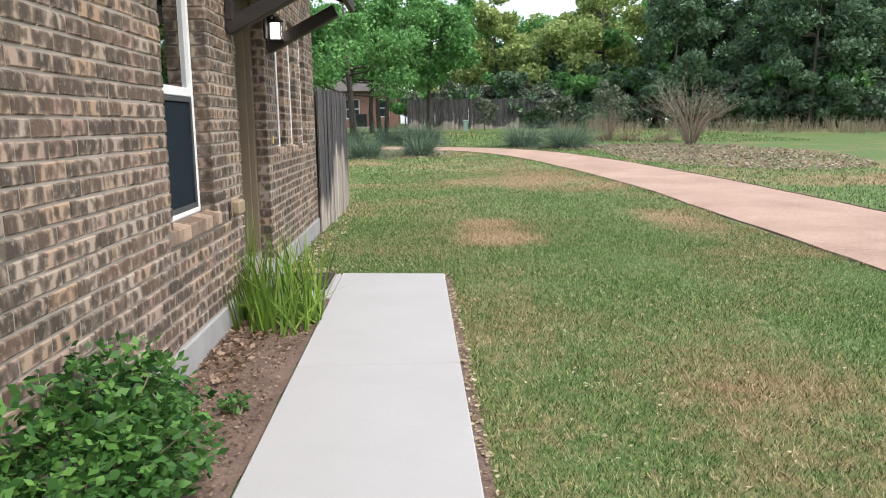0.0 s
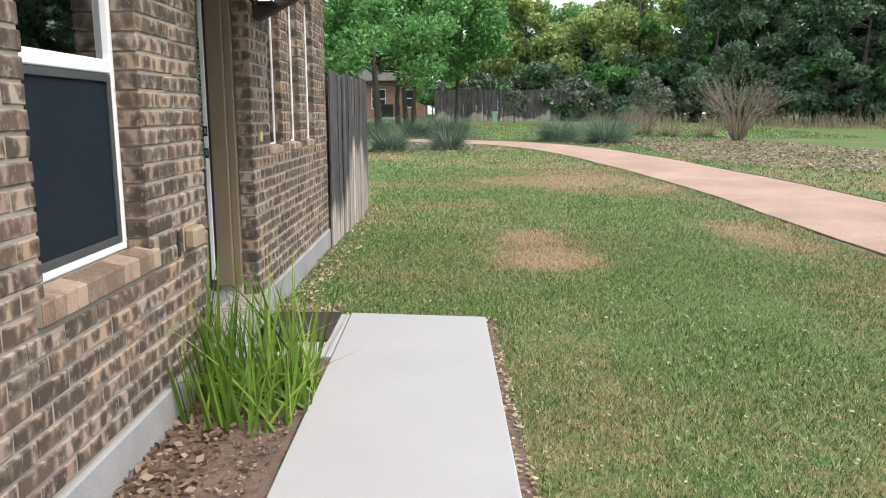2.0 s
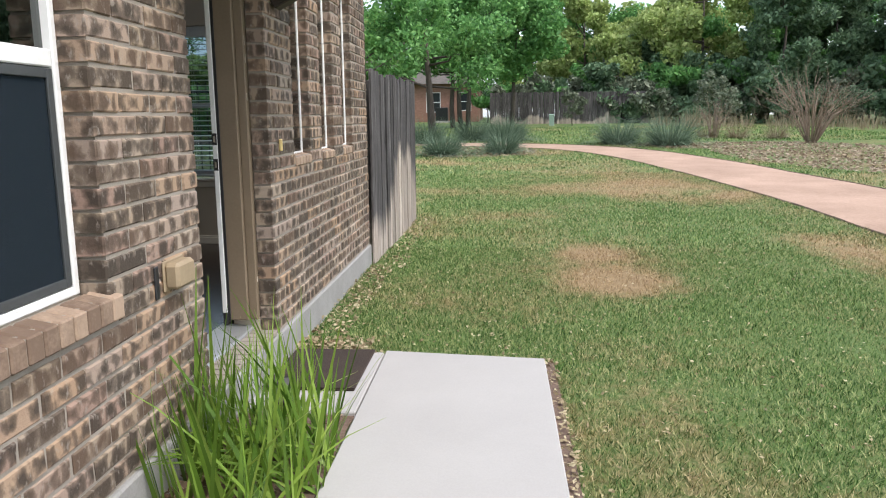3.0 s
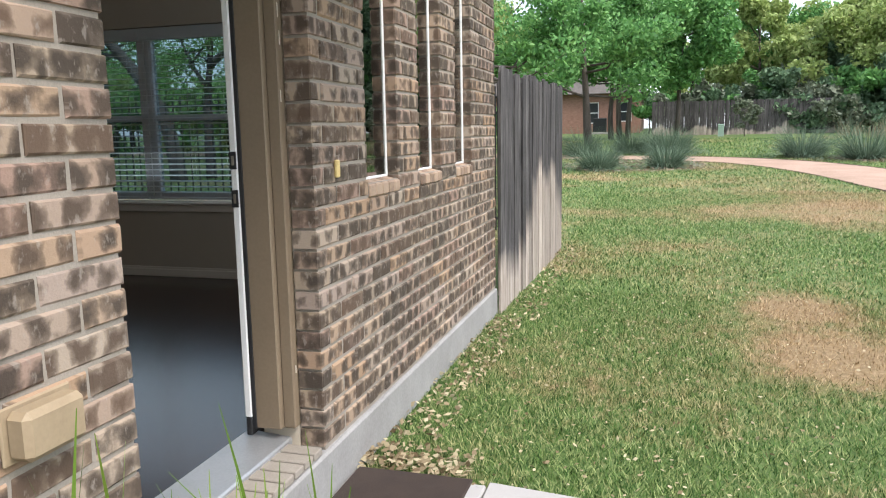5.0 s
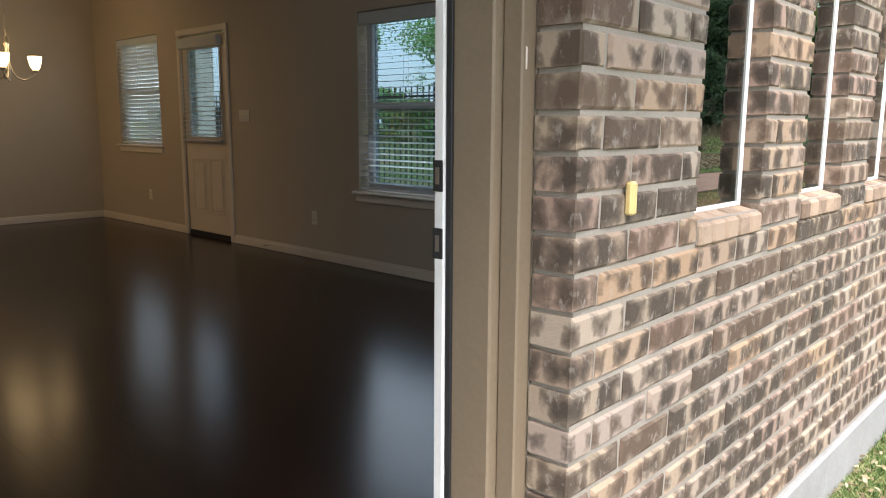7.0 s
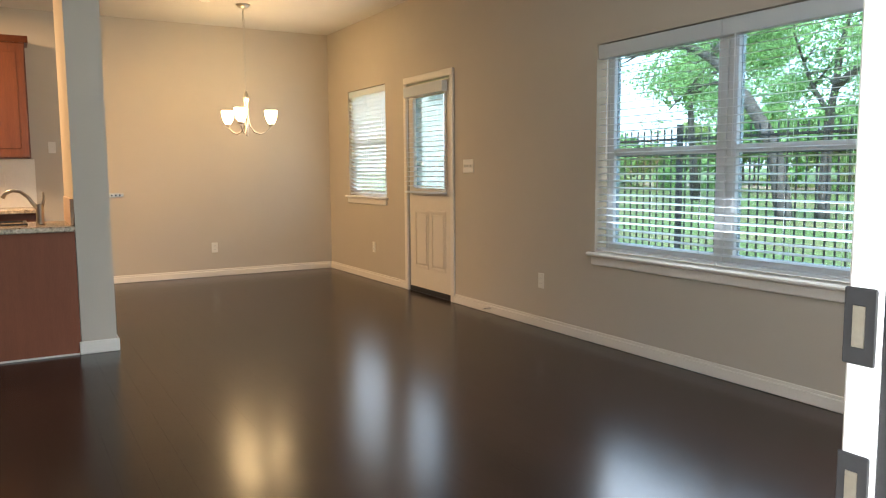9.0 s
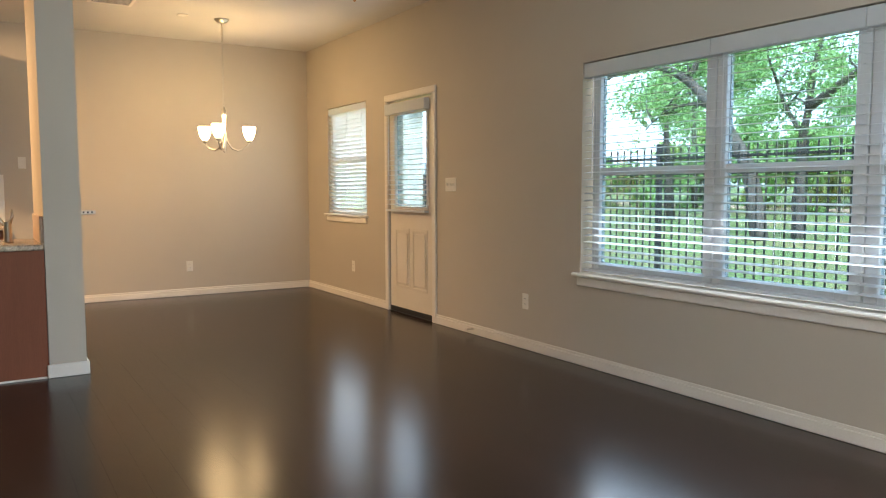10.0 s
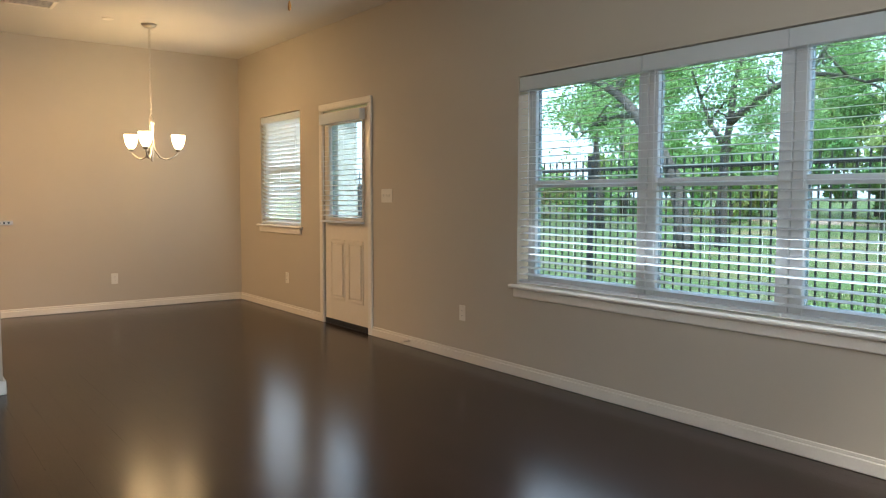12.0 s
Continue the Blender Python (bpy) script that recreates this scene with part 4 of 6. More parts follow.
part("glass", boxed(LX - 0.036, LX + 0.036, LY - 0.036, LY + 0.036, LZ - 0.064, LZ + 0.054, bevel=0.003), M_LANTERN, lan, "lit frosted glass")

# small fittings on the brick
ob = thing("outlet_cover", (FACE, 4.87, 0.73), "tan plastic weatherproof outlet cover on the brick", "outlet cover")
part("cover", boxed(FACE + 0.001, FACE + 0.055, 4.81, 4.95, 0.685, 0.775, bevel=0.012), M_TANBOX, ob)
part("back_plate", boxed(FACE + 0.0005, FACE + 0.008, 4.80, 4.96, 0.678, 0.782, bevel=0.003), M_TANBOX, ob)
# no opening is cut here: a black plate paints the hole's shade
ob = thing("hole_dark_plate", (FACE, 4.755, 0.72), "black plate painting the dark inside of a hole in the brick", "wall hole")
part("rim", boxed(FACE + 0.0005, FACE + 0.006, 4.74, 4.77, 0.665, 0.775, bevel=0.003), M_BLACK, ob)
# plain yellow tag on the brick, its use unknown
ob = thing("yellow_wall_tag", (FACE, 6.217, 1.11), "pale yellow plastic strip fixed to the brick", "button")
part("body", boxed(FACE + 0.0005, FACE + 0.016, 6.206, 6.228, 1.085, 1.145, bevel=0.004), M_YELLOW, ob)
ob = thing("door_mat", (-0.92, 5.9, 0.018), "dark brown rubber door mat on the concrete", "door mat")
part("mat", boxed(-1.13, -0.70, 5.66, 6.26, 0.019, 0.031, bevel=0.005), M_DARKMAT, ob)
part("border", boxed(-1.13, -0.70, 5.66, 5.69, 0.0315, 0.035, bevel=0.001), M_DARKMAT, ob)
ob = thing("garden_light", (-0.93, 5.30, 0.0), "small black solar garden light in the bed", "garden light")
part("head", beam((-0.93, 5.30, 0.13), (-0.90, 5.24, 0.18), 0.10, 0.12, 0.012), M_BLACK, ob)
part("stake", tube([(-0.93, 5.31, -0.02), (-0.93, 5.30, 0.13)], 0.01), M_BLACK, ob)

# ---- plants beside the house ----
iris = thing("iris_clump", (-0.89, 4.86, 0.0), "clump of long bright green strap leaves in the bed", "plant")
rng = random.Random(19)
IRIS = []
for k in range(14):
    v, f = blades(1, (0, 0), 0.0, 0.66, 0.0145, 0.18 + 0.062 * k, 60 + k, 0.25 + 0.02 * k)
    me = arrays("blade", v, f, M_IRIS).data
    bpy.data.objects.remove(bpy.data.objects["blade"])
    IRIS.append(me)
for k in range(290):
    r, t = 0.33 * math.sqrt(rng.random()), rng.uniform(0, 2 * math.pi)
    x = min(0.25, max(-0.22, r * math.cos(t)))
    turn = t + radians(rng.uniform(-50, 50))
    which, big = min(13, int(abs(rng.gauss(0, 1.0)) * 14)), rng.uniform(0.7, 1.34)
    if math.cos(turn) > 0.3:
        big = min(big, 1.28)
    if math.cos(turn) < -0.3:
        which = min(which, 4)
    o = new("blade", IRIS[which])
    o.parent = iris
    o.matrix_local = pose(x, r * math.sin(t) * 1.25, -0.01, 0, 0, math.degrees(turn)) @ Matrix.Scale(big, 4)


def bush(at, rx, ry, h, n, size, seed, name, label, flowers=0):
    root = thing(name, (at[0], at[1], 0), label, "shrub")
    rng = np.random.default_rng(seed)
    bm = bmesh.new()
    for k in range(16):
        a, r = rng.uniform(0, 2 * np.pi), rng.uniform(0.3, 0.95)
        q = (at[0] + math.cos(a) * rx * r, at[1] + math.sin(a) * ry * r, h * rng.uniform(0.5, 0.95))
        tube([(at[0] + rng.uniform(-0.05, 0.05), at[1] + rng.uniform(-0.05, 0.05), -0.02), ((at[0] + q[0]) / 2, (at[1] + q[1]) / 2, q[2] * 0.65), q], [0.006, 0.004, 0.002], 5, bm)
    part("framework", bm, M_STALK, root)
    c = rng.normal(size=(n, 3))
    c /= np.linalg.norm(c, axis=1)[:, None]
    c *= (rng.uniform(0.35, 1, n) ** 0.5)[:, None]
    lump = np.array([noise.noise(tuple(p * 2.5 + seed)) for p in c])
    c = c * (0.85 + 0.45 * lump)[:, None]
    pts = np.column_stack([at[0] + c[:, 0] * rx, at[1] + c[:, 1] * ry, np.maximum(0.02, h * 0.45 + c[:, 2] * h * 0.6)])
    pts = pts[pts[:, 0] > FACE + 0.03]
    v, f = leaf_quads(pts, size, rng, 0.45)
    arrays("leaves", v, f, M_BUSHLEAF, root)
    if flowers:
        fl = np.array([(-1.06, 2.98, 0.33), (-1.02, 2.9, 0.30)])
        cc = np.repeat(fl, 22, 0) + rng.normal(size=(44, 3)) * 0.010
        v, f = leaf_quads(cc, 0.008, rng)
        arrays("flowers", v, f, M_PETAL, root, "small purple flower heads")


bush((-1.00, 2.32), 0.31, 0.78, 0.52, 7000, 0.023, 3, "leafy_shrub", "low leafy bright green shrub against the brick wall", 1)
bush((-0.82, 3.30), 0.08, 0.10, 0.09, 160, 0.016, 5, "small_weed", "small green weed in the soil bed")
bush((-1.05, 3.15), 0.09, 0.2, 0.14, 300, 0.018, 6, "small_weed", "small green weed beside the footing")


# ---- fences ----
def plank_fence(p, q, height, name, label, board=0.14, seed=1, dog=True, thick=0.018, rail_from=0.0):
    """Upright boards between p and q, with rails and posts behind."""
    rng = random.Random(seed)
    p, q = Vector((*p, 0)), Vector((*q, 0))
    d = (q - p).normalized()
    nrm = Vector((d.y, -d.x, 0))
    root = thing(name, (p.x, p.y, float(rise(p.y))), label, "fence")
    L = (q - p).length
    n = int(L / (board + 0.004))
    bm = bmesh.new()
    w, h, t = board / 2, height, thick / 2
    prof = [(-w, 0), (w, 0), (w, h - 0.045), (w * 0.72, h - 0.01), (w * 0.45, h), (-w * 0.45, h), (-w * 0.72, h - 0.01), (-w, h - 0.045)]
    front = [bm.verts.new((x, -t, z)) for x, z in prof]
    back = [bm.verts.new((x, t, z)) for x, z in prof]
    bm.faces.new(front)
    bm.faces.new(back[::-1])
    for i in range(len(prof)):
        j = (i + 1) % len(prof)
        bm.faces.new((front[i], back[i], back[j], front[j]))
    me = bpy.data.meshes.new("board")
    bm.to_mesh(me)
    bm.free()
    me.materials.append(M_FENCE)
    ang = math.degrees(math.atan2(d.y, d.x))
    for i in range(n):
        c = p + d * ((i + 0.5) * L / n)
        o = new("board", me)
        o.parent = root
        m = Matrix.Translation(-root.location) @ pose(c.x + nrm.x * rng.uniform(-0.006, 0.006), c.y, float(rise(c.y)) - 0.02, 0, rng.uniform(-0.7, 0.7), ang + rng.uniform(-3, 3)) @ Matrix.Diagonal((rng.uniform(0.94, 1.0), 1, rng.uniform(0.985, 1.012), 1))
        o.matrix_local = m
    for z in (0.3, height * 0.55, height - 0.25):
        a, b = p + d * rail_from - nrm * 0.035, q - nrm * 0.035
        part("rail", beam((a.x, a.y, float(rise(a.y)) + z), (b.x, b.y, float(rise(b.y)) + z), 0.04, 0.085, 0.004), M_FENCE, root)
    k = 0
    while k * 2.4 <= L:
        c = p + d * min(k * 2.4 + 0.62, L) - nrm * 0.10
        part("post", boxed(c.x - 0.045, c.x + 0.045, c.y - 0.045, c.y + 0.045, float(rise(c.y)) - 0.1, float(rise(c.y)) + height - 0.08, bevel=0.004), M_FENCE, root)
        k += 1
    return root


plank_fence((-1.132, 8.78), (-1.075, 11.60), 1.66, "plank_fence", "weathered grey plank fence with a bleached foot beside the house", seed=2, rail_from=0.5)
plank_fence((-0.7, 52.2), (9.55, 52.6), 2.05, "plank_fence", "long weathered plank fence, dark above and bleached below", seed=3)
plank_fence((-24.0, 16.5), (-14.2, 16.0), 1.6, "plank_fence", "dark weathered plank fence behind the yard", seed=4)


def metal_fence(x0, x1, y, height):
    z0 = float(rise(y))
    root = thing("metal_fence", (x0, y, z0), "black metal picket fence round the yard", "fence")
    first = None
    n = int((x1 - x0) / 0.113)
    for i in range(n):
        x = x0 + i * 0.113
        if first is None:
            first = part("picket", boxed(x - 0.008, x + 0.008, y - 0.008, y + 0.008, z0 + 0.05, z0 + height, bevel=0.002), M_BLACK, root)
        else:
            o = new("picket", first.data)
            o.parent = root
            o.location = (x - x0, 0, 0)
    for z in (0.18, height - 0.32, height - 0.14):
        part("rail", boxed(x0, x1, y - 0.012, y + 0.012, z0 + z, z0 + z + 0.03, bevel=0.003), M_BLACK, root)
    x = -7.58 - 2.5 * math.floor((-7.58 - x0) / 2.5)
    while x < x1:
        part("post", boxed(x - 0.03, x + 0.03, y - 0.03, y + 0.03, z0 - 0.05, z0 + height + 0.05, bevel=0.004), M_BLACK, root)
        x += 2.5


metal_fence(-25.0, -1.2, 12.5, 1.72)


# ---- trees and far things ----
def tree(x, y, height, crown_r, crown_lo, leaf_mat, n, size, seed, name, label, trunks=1, trunk_r=0.12, squash=1.0, lumps=30):
    """A tapered trunk with limbs and a crown of leaf clumps with gaps between them."""
    rng = np.random.default_rng(seed)
    z0 = float(rise(y))
    root = thing(name, (x, y, z0), label, "tree")
    bm = bmesh.new()
    cen = []
    for t in range(trunks):
        bx, by = x + (t - (trunks - 1) / 2) * 0.45, y + rng.uniform(-0.2, 0.2)
        lean = rng.uniform(-0.06, 0.06, 2) * height
        top = height * 0.72
        pts = [(bx + lean[0] * f + rng.uniform(-0.05, 0.05), by + lean[1] * f, z0 - 0.1 + top * f) for f in np.linspace(0, 1, 6)]
        tube(pts, [trunk_r * (1.25 - 1.05 * f) for f in np.linspace(0, 1, 6)], 8, bm)
        for k in range(9):
            f = rng.uniform(0.35, 0.95)
            st = np.array(pts[0]) * (1 - f) + np.array(pts[-1]) * f
            a = rng.uniform(0, 2 * np.pi)
            r = crown_r * rng.uniform(0.5, 0.9)
            en = st + np.array([math.cos(a) * r, math.sin(a) * r, height * rng.uniform(0.08, 0.24)])
            md = (st + en) / 2 + np.array([0, 0, -0.05 * height])
            tube([tuple(st), tuple(md), tuple(en)], [trunk_r * 0.38, trunk_r * 0.24, trunk_r * 0.06], 6, bm)
            cen.append(en)
            cen.append((md + en) / 2)
    part("trunk", bm, M_BARK, root, smooth=True)
    cz, hz = z0 + (crown_lo + height) / 2, (height - crown_lo) / 2
    while len(cen) < lumps * trunks:
        d = rng.normal(size=3)
        d /= np.linalg.norm(d)
        d *= rng.uniform(0.35, 1.0) ** 0.6
        taper = 1.0 if squash == 1.0 else max(0.25, 1 - squash * (d[2] + 1) / 2)
        cen.append(np.array([x + d[0] * crown_r * taper, y + d[1] * crown_r * taper, cz + d[2] * hz]))
    cen = np.array(cen)
    which = rng.integers(0, len(cen), n)
    rad = crown_r * rng.uniform(0.16, 0.34, len(cen))
    g = rng.normal(size=(n, 3))
    g /= np.linalg.norm(g, axis=1)[:, None]
    g *= (rng.uniform(0, 1, n) ** 0.45)[:, None]
    g[:, 2] *= 0.7
    c = cen[which] + g * rad[which][:, None]
    c[:, 2] = np.maximum(c[:, 2], z0 + 0.1)
    v, f = leaf_quads(c, size, rng)
    arrays("crown", v, f, leaf_mat, root)


OAK = "young oak with a rounded bright green crown"
tree(0.62, 46.5, 9.6, 3.5, 2.2, M_OAK, 20000, 0.13, 41, "oak_tree", OAK)
tree(-2.3, 46.0, 9.2, 3.2, 1.9, M_OAK, 20000, 0.13, 42, "oak_tree", "oak with several trunks and a dense green crown", 3, 0.13)
tree(-6.6, 41.0, 9.5, 3.4, 1.9, M_OAK, 14000, 0.14, 43, "oak_tree", OAK)
tree(-11.5, 44.0, 9.0, 3.4, 2.0, M_OAK, 8000, 0.16, 44, "oak_tree", OAK)

rng = random.Random(77)
WOODS = [(2.0, 66, 0), (6.5, 62, 1), (10.5, 60, 1), (14.0, 57, 1), (17.5, 56, 0), (12.5, 66, 1), (8.5, 70, 0), (21.0, 53, 2), (24.5, 50, 2), (20.0, 62, 1), (28.0, 47, 2), (26, 56, 2), (31.5, 43, 2), (34, 50, 1), (35.0, 38, 2), (38, 44, 0), (38, 32, 2), (41, 26, 1), (43, 18, 2), (44, 10, 0), (45, 2, 2), (45, -8, 1), (44, -18, 2), (40, -28, 0), (-4.5, 76, 0), (-12, 74, 1), (-20, 70, 0), (-30, 66, 1), (3, 80, 1), (16, 72, 0), (26, 66, 0), (35, 60, 1), (23, 44.5, 2), (17.0, 50.5, 2)]
for i, (x, y, kind) in enumerate(WOODS):
    tall = rng.uniform(9.5, 12.5)
    if kind == 2:
        tree(x, y, tall, 3.6, 0.3, M_CEDAR, 14000, 0.16, 100 + i, "cedar_tree", "dark green cedar at the edge of the wood", squash=0.75, lumps=40)
    elif kind == 1:
        tree(x, y, tall, 4.4, 0.6, M_YELLOWOAK, 14000, 0.18, 100 + i, "oak_tree", "yellow-green spring oak at the edge of the wood", trunk_r=0.16)
    else:
        tree(x, y, tall, 4.4, 0.5, M_OAK, 14000, 0.18, 100 + i, "oak_tree", "broad green tree at the edge of the wood", trunk_r=0.16)
for i in range(64):
    f = (i % 32) / 31
    x, y = 7 + 31 * f + rng.uniform(-1, 1), 56.5 - 20 * f ** 1.3 + rng.uniform(-1, 1) + 3.2 * (i // 32)
    tree(x, y, rng.uniform(3.0, 5.2) + 1.2 * (i // 32), 2.3, 0.05, (M_CEDAR, M_CEDAR, M_GREYLEAF, M_CEDAR, M_OAK)[i % 5], 3200, 0.19, 200 + i, "understory_shrub", "dense dark shrub under the trees", trunk_r=0.05, lumps=20)


for i in range(16):
    x, y = -0.8 + i * 0.75 + rng.uniform(-0.3, 0.3), 55.8 + rng.uniform(-0.8, 1.5)
    tree(x, y, rng.uniform(2.8, 4.6), 1.5, 0.05, (M_OAK, M_CEDAR, M_GREYLEAF)[i % 3], 1600, 0.17, 260 + i, "understory_shrub", "green shrub behind the plank fence", trunk_r=0.05, lumps=16)


for i in range(46):
    f = i / 45
    x, y = 6 + 34 * f + rng.uniform(-0.6, 0.6), 54.5 - 20 * f ** 1.3 + rng.uniform(-1, 1)
    tree(x, y, rng.uniform(1.6, 2.6), 1.9, -1.2, (M_CEDAR, M_GREYLEAF, M_CEDAR)[i % 3], 1800, 0.16, 700 + i, "understory_shrub", "low dense thicket at the foot of the wood", trunk_r=0.04, lumps=22)


def stalk_shrub(x, y, h, r, n, seed, label, leaf_mat, leaves):
    rng = np.random.default_rng(seed)
    z0 = float(rise(y))
    root = thing("bare_shrub", (x, y, z0), label, "shrub")
    bm = bmesh.new()
    tips = []
    for k in range(n):
        a, q = rng.uniform(0, 2 * np.pi), rng.uniform(0.1, 1) ** 0.7
        hh = h * rng.uniform(0.6, 1.0) * (1.05 - 0.35 * q)
        e = np.array([x + math.cos(a) * r * q, y + math.sin(a) * r * q, z0 + hh])
        s = np.array([x + math.cos(a) * 0.12, y + math.sin(a) * 0.12, z0 - 0.05])
        m = s * 0.45 + e * 0.55 + np.array([-math.cos(a) * r * q * 0.2, -math.sin(a) * r * q * 0.2, 0.1])
        tube([tuple(s), tuple(m), tuple(e)], [0.016, 0.011, 0.004], 4, bm)
        for w in range(4):
            st = m + (e - m) * rng.uniform(0.0, 0.9)
            en = st + (e - s) / np.linalg.norm(e - s) * h * 0.22 + rng.normal(size=3) * h * 0.07
            tube([tuple(st), tuple(en)], [0.007, 0.002], 3, bm)
            tips += [en, (st + en) / 2]
    part("framework", bm, M_STALK, root)
    tips = np.array(tips)
    c = tips[rng.integers(0, len(tips), leaves)] + rng.normal(size=(leaves, 3)) * 0.05
    v, f = leaf_quads(c, 0.035, rng)
    arrays("leaves", v, f, leaf_mat, root)


stalk_shrub(10.3, 28.6, 2.7, 1.9, 60, 51, "tall bare branching shrub with few pale leaves in the bed", M_GREYLEAF, 900)
stalk_shrub(8.1, 32.3, 1.6, 0.8, 26, 52, "thin brown twiggy shrub in the bed", M_GREYLEAF, 300)
tree(8.3, 33.0, 2.6, 0.85, 1.0, M_GREYLEAF, 1800, 0.07, 53, "grey_shrub", "grey-green feathery shrub in the mulched bed", trunk_r=0.03)
tree(4.3, 49.0, 2.3, 0.8, 0.4, M_GREYLEAF, 1500, 0.09, 54, "grey_shrub", "grey-green feathery shrub by the far fence", trunk_r=0.03)


def tussock(x, y, h, n, seed, mat=M_TUSSOCK, label="rounded blue-green tussock of fine grass"):
    z0 = float(rise(y))
    root = thing("grass_tussock", (x, y, z0), label, "grass tussock", "tussocks in the beds")
    v, f = blades(n, (x, y), 0.30 * h / 0.7, h * 1.30, 0.014, 1.5, seed, 0.55, z0 - 0.02)
    arrays("tuft", v, f, mat, root, kind="stuff")


for i, (x, y, h) in enumerate([(-1.62, 23.5, 0.66), (0.02, 24.2, 0.66), (-1.1, 31.8, 0.95), (0.1, 31.0, 0.9), (3.95, 28.6, 0.95), (5.4, 27.3, 1.05), (-2.6, 29.5, 0.9), (-3.4, 24.6, 0.7), (0.35, 31.5, 0.8)]):
    tussock(x, y, h, 1100, 300 + i)
for i, (x, y, h) in enumerate([(8.9, 32.0, 0.6), (10.2, 31.5, 0.6), (7.9, 32.4, 0.55)]):
    tussock(x, y, h, 300, 330 + i, M_STRAW, "brown dried grass tussock in the bed")

rg = np.random.default_rng(9)
vv, ff, base_i = [], [], 0
for k in range(150):
    x, y = rg.uniform(9, 34), 0
    y = 47 - (x - 9) * 0.62 + rg.uniform(-3.5, 2)
    v, f = blades(26, (x, y), 0.5, rg.uniform(0.6, 1.2), 0.02, 0.45, 500 + k, 0.3, float(rise(y)) - 0.02)
    vv.append(v)
    ff.append(f + base_i)
    base_i += len(v)
arrays("tall_grass", np.concatenate(vv), np.concatenate(ff), M_STRAW, None, "tall dry straw-coloured grass along the wood", "stuff", "grass")

ub = thing("utility_pedestal", (3.08, 49.2, float(rise(49.2))), "pale green plastic utility pedestal on the lawn", "utility box")
z = float(rise(49.2))
part("body", boxed(2.93, 3.23, 49.1, 49.35, z - 0.05, z + 0.55, bevel=0.02), M_UTIL, ub)
part("cap", boxed(2.91, 3.25, 49.08, 49.37, z + 0.551, z + 0.68, bevel=0.04), M_UTIL, ub)


def far_house(x0, x1, y0, y1, z, wall_h, seed, windows, label, mat=M_FARBRICK):
    root = thing("house", ((x0 + x1) / 2, (y0 + y1) / 2, z), label, "house")
    part("wall", holed("y", y0, y0 + 0.2, x0, x1, z - 0.3, z + wall_h, windows), mat, root)
    part("wall", boxed(x0, x1, y0 + 0.201, y1, z - 0.3, z + wall_h), mat, root)
    bm = bmesh.new()
    lo = [bm.verts.new(p) for p in ((x0 - 0.5, y0 - 0.5, z + wall_h), (x1 + 0.5, y0 - 0.5, z + wall_h), (x1 + 0.5, y1 + 0.5, z + wall_h), (x0 - 0.5, y1 + 0.5, z + wall_h))]
    m = (y0 + y1) / 2
    hi = [bm.verts.new(p) for p in ((x0 + 3, m, z + wall_h + 2.2), (x1 - 3, m, z + wall_h + 2.2))]
    bm.faces.new(lo[::-1])
    bm.faces.new((lo[0], lo[1], hi[1], hi[0]))
    bm.faces.new((lo[1], lo[2], hi[1]))
    bm.faces.new((lo[2], lo[3], hi[0], hi[1]))
    bm.faces.new((lo[3], lo[0], hi[0]))
    part("roof", bm, M_ROOF, root)
    for a, b, p, q in windows:
        w = part("window", boxed(a, b, y0 + 0.08, y0 + 0.10, p, q), M_SCREEN, root, "dark window")
        bm = bmesh.new()
        for s in ((a, a + 0.06, p, q), (b - 0.06, b, p, q), (a + 0.06, b - 0.06, p, p + 0.06), (a + 0.06, b - 0.06, q - 0.06, q), (a + 0.06, b - 0.06, (p + q) / 2 - 0.03, (p + q) / 2 + 0.03)):
            box(bm, s[0], s[1], y0 + 0.04, y0 + 0.079, s[2], s[3])
        part("window_frame", bm, M_WHITE, w)
    return root


zh = float(rise(60))
far_house(-16.0, -1.6, 60, 72, zh, 2.8, 1, [(-5.6, -4.5, zh + 0.7, zh + 2.2), (-3.1, -2.2, zh + 0.8, zh + 2.2)], "single-storey red brick house behind the trees")
ac = thing("air_conditioner", (-4.3, 58.6, zh), "dark grey outdoor air conditioner on a pad", "air conditioner")
part("cabinet", boxed(-4.75, -3.85, 58.2, 59.1, zh + 0.08, zh + 1.05, bevel=0.03), M_BLACK, ac)
part("pad", boxed(-4.95, -3.65, 58.0, 59.3, zh - 0.1, zh + 0.079, bevel=0.01), M_CONCRETE, ac)
for k in range(8):
    part("grille_bar", boxed(-4.74, -3.86, 58.185, 58.199, zh + 0.15 + k * 0.11, zh + 0.19 + k * 0.11), M_SCREEN, ac)

# what the back windows look onto
BACKTREES = [(-5.6, 27.0, 8.6, 3.2, 2.6, M_OAK), (-18.5, 25.0, 8.5, 3.4, 1.2, M_YARDLEAF), (-9.0, 38.0, 9.5, 4.0, 1.0, M_YELLOWOAK), (-16.0, 40.0, 9.5, 4.2, 1.0, M_YARDLEAF), (-24.0, 33.0, 9.0, 4.2, 1.0, M_YARDLEAF), (-2.5, 30.0, 8.0, 3.0, 2.0, M_OAK), (-21.0, 44.0, 9.0, 4.5, 0.5, M_YARDLEAF), (-30.0, 42.0, 8.0, 4.5, 0.5, M_YARDLEAF), (-27.0, 26.0, 6.5, 3.2, 0.4, M_YARDLEAF)]
for i, (x, y, h, r, lo_, mt) in enumerate(BACKTREES):
    tree(x, y, h, r, lo_, mt, 8000, 0.09, 400 + i, "oak_tree", "spreading live oak with dark limbs in the yard", trunk_r=0.13, lumps=20)
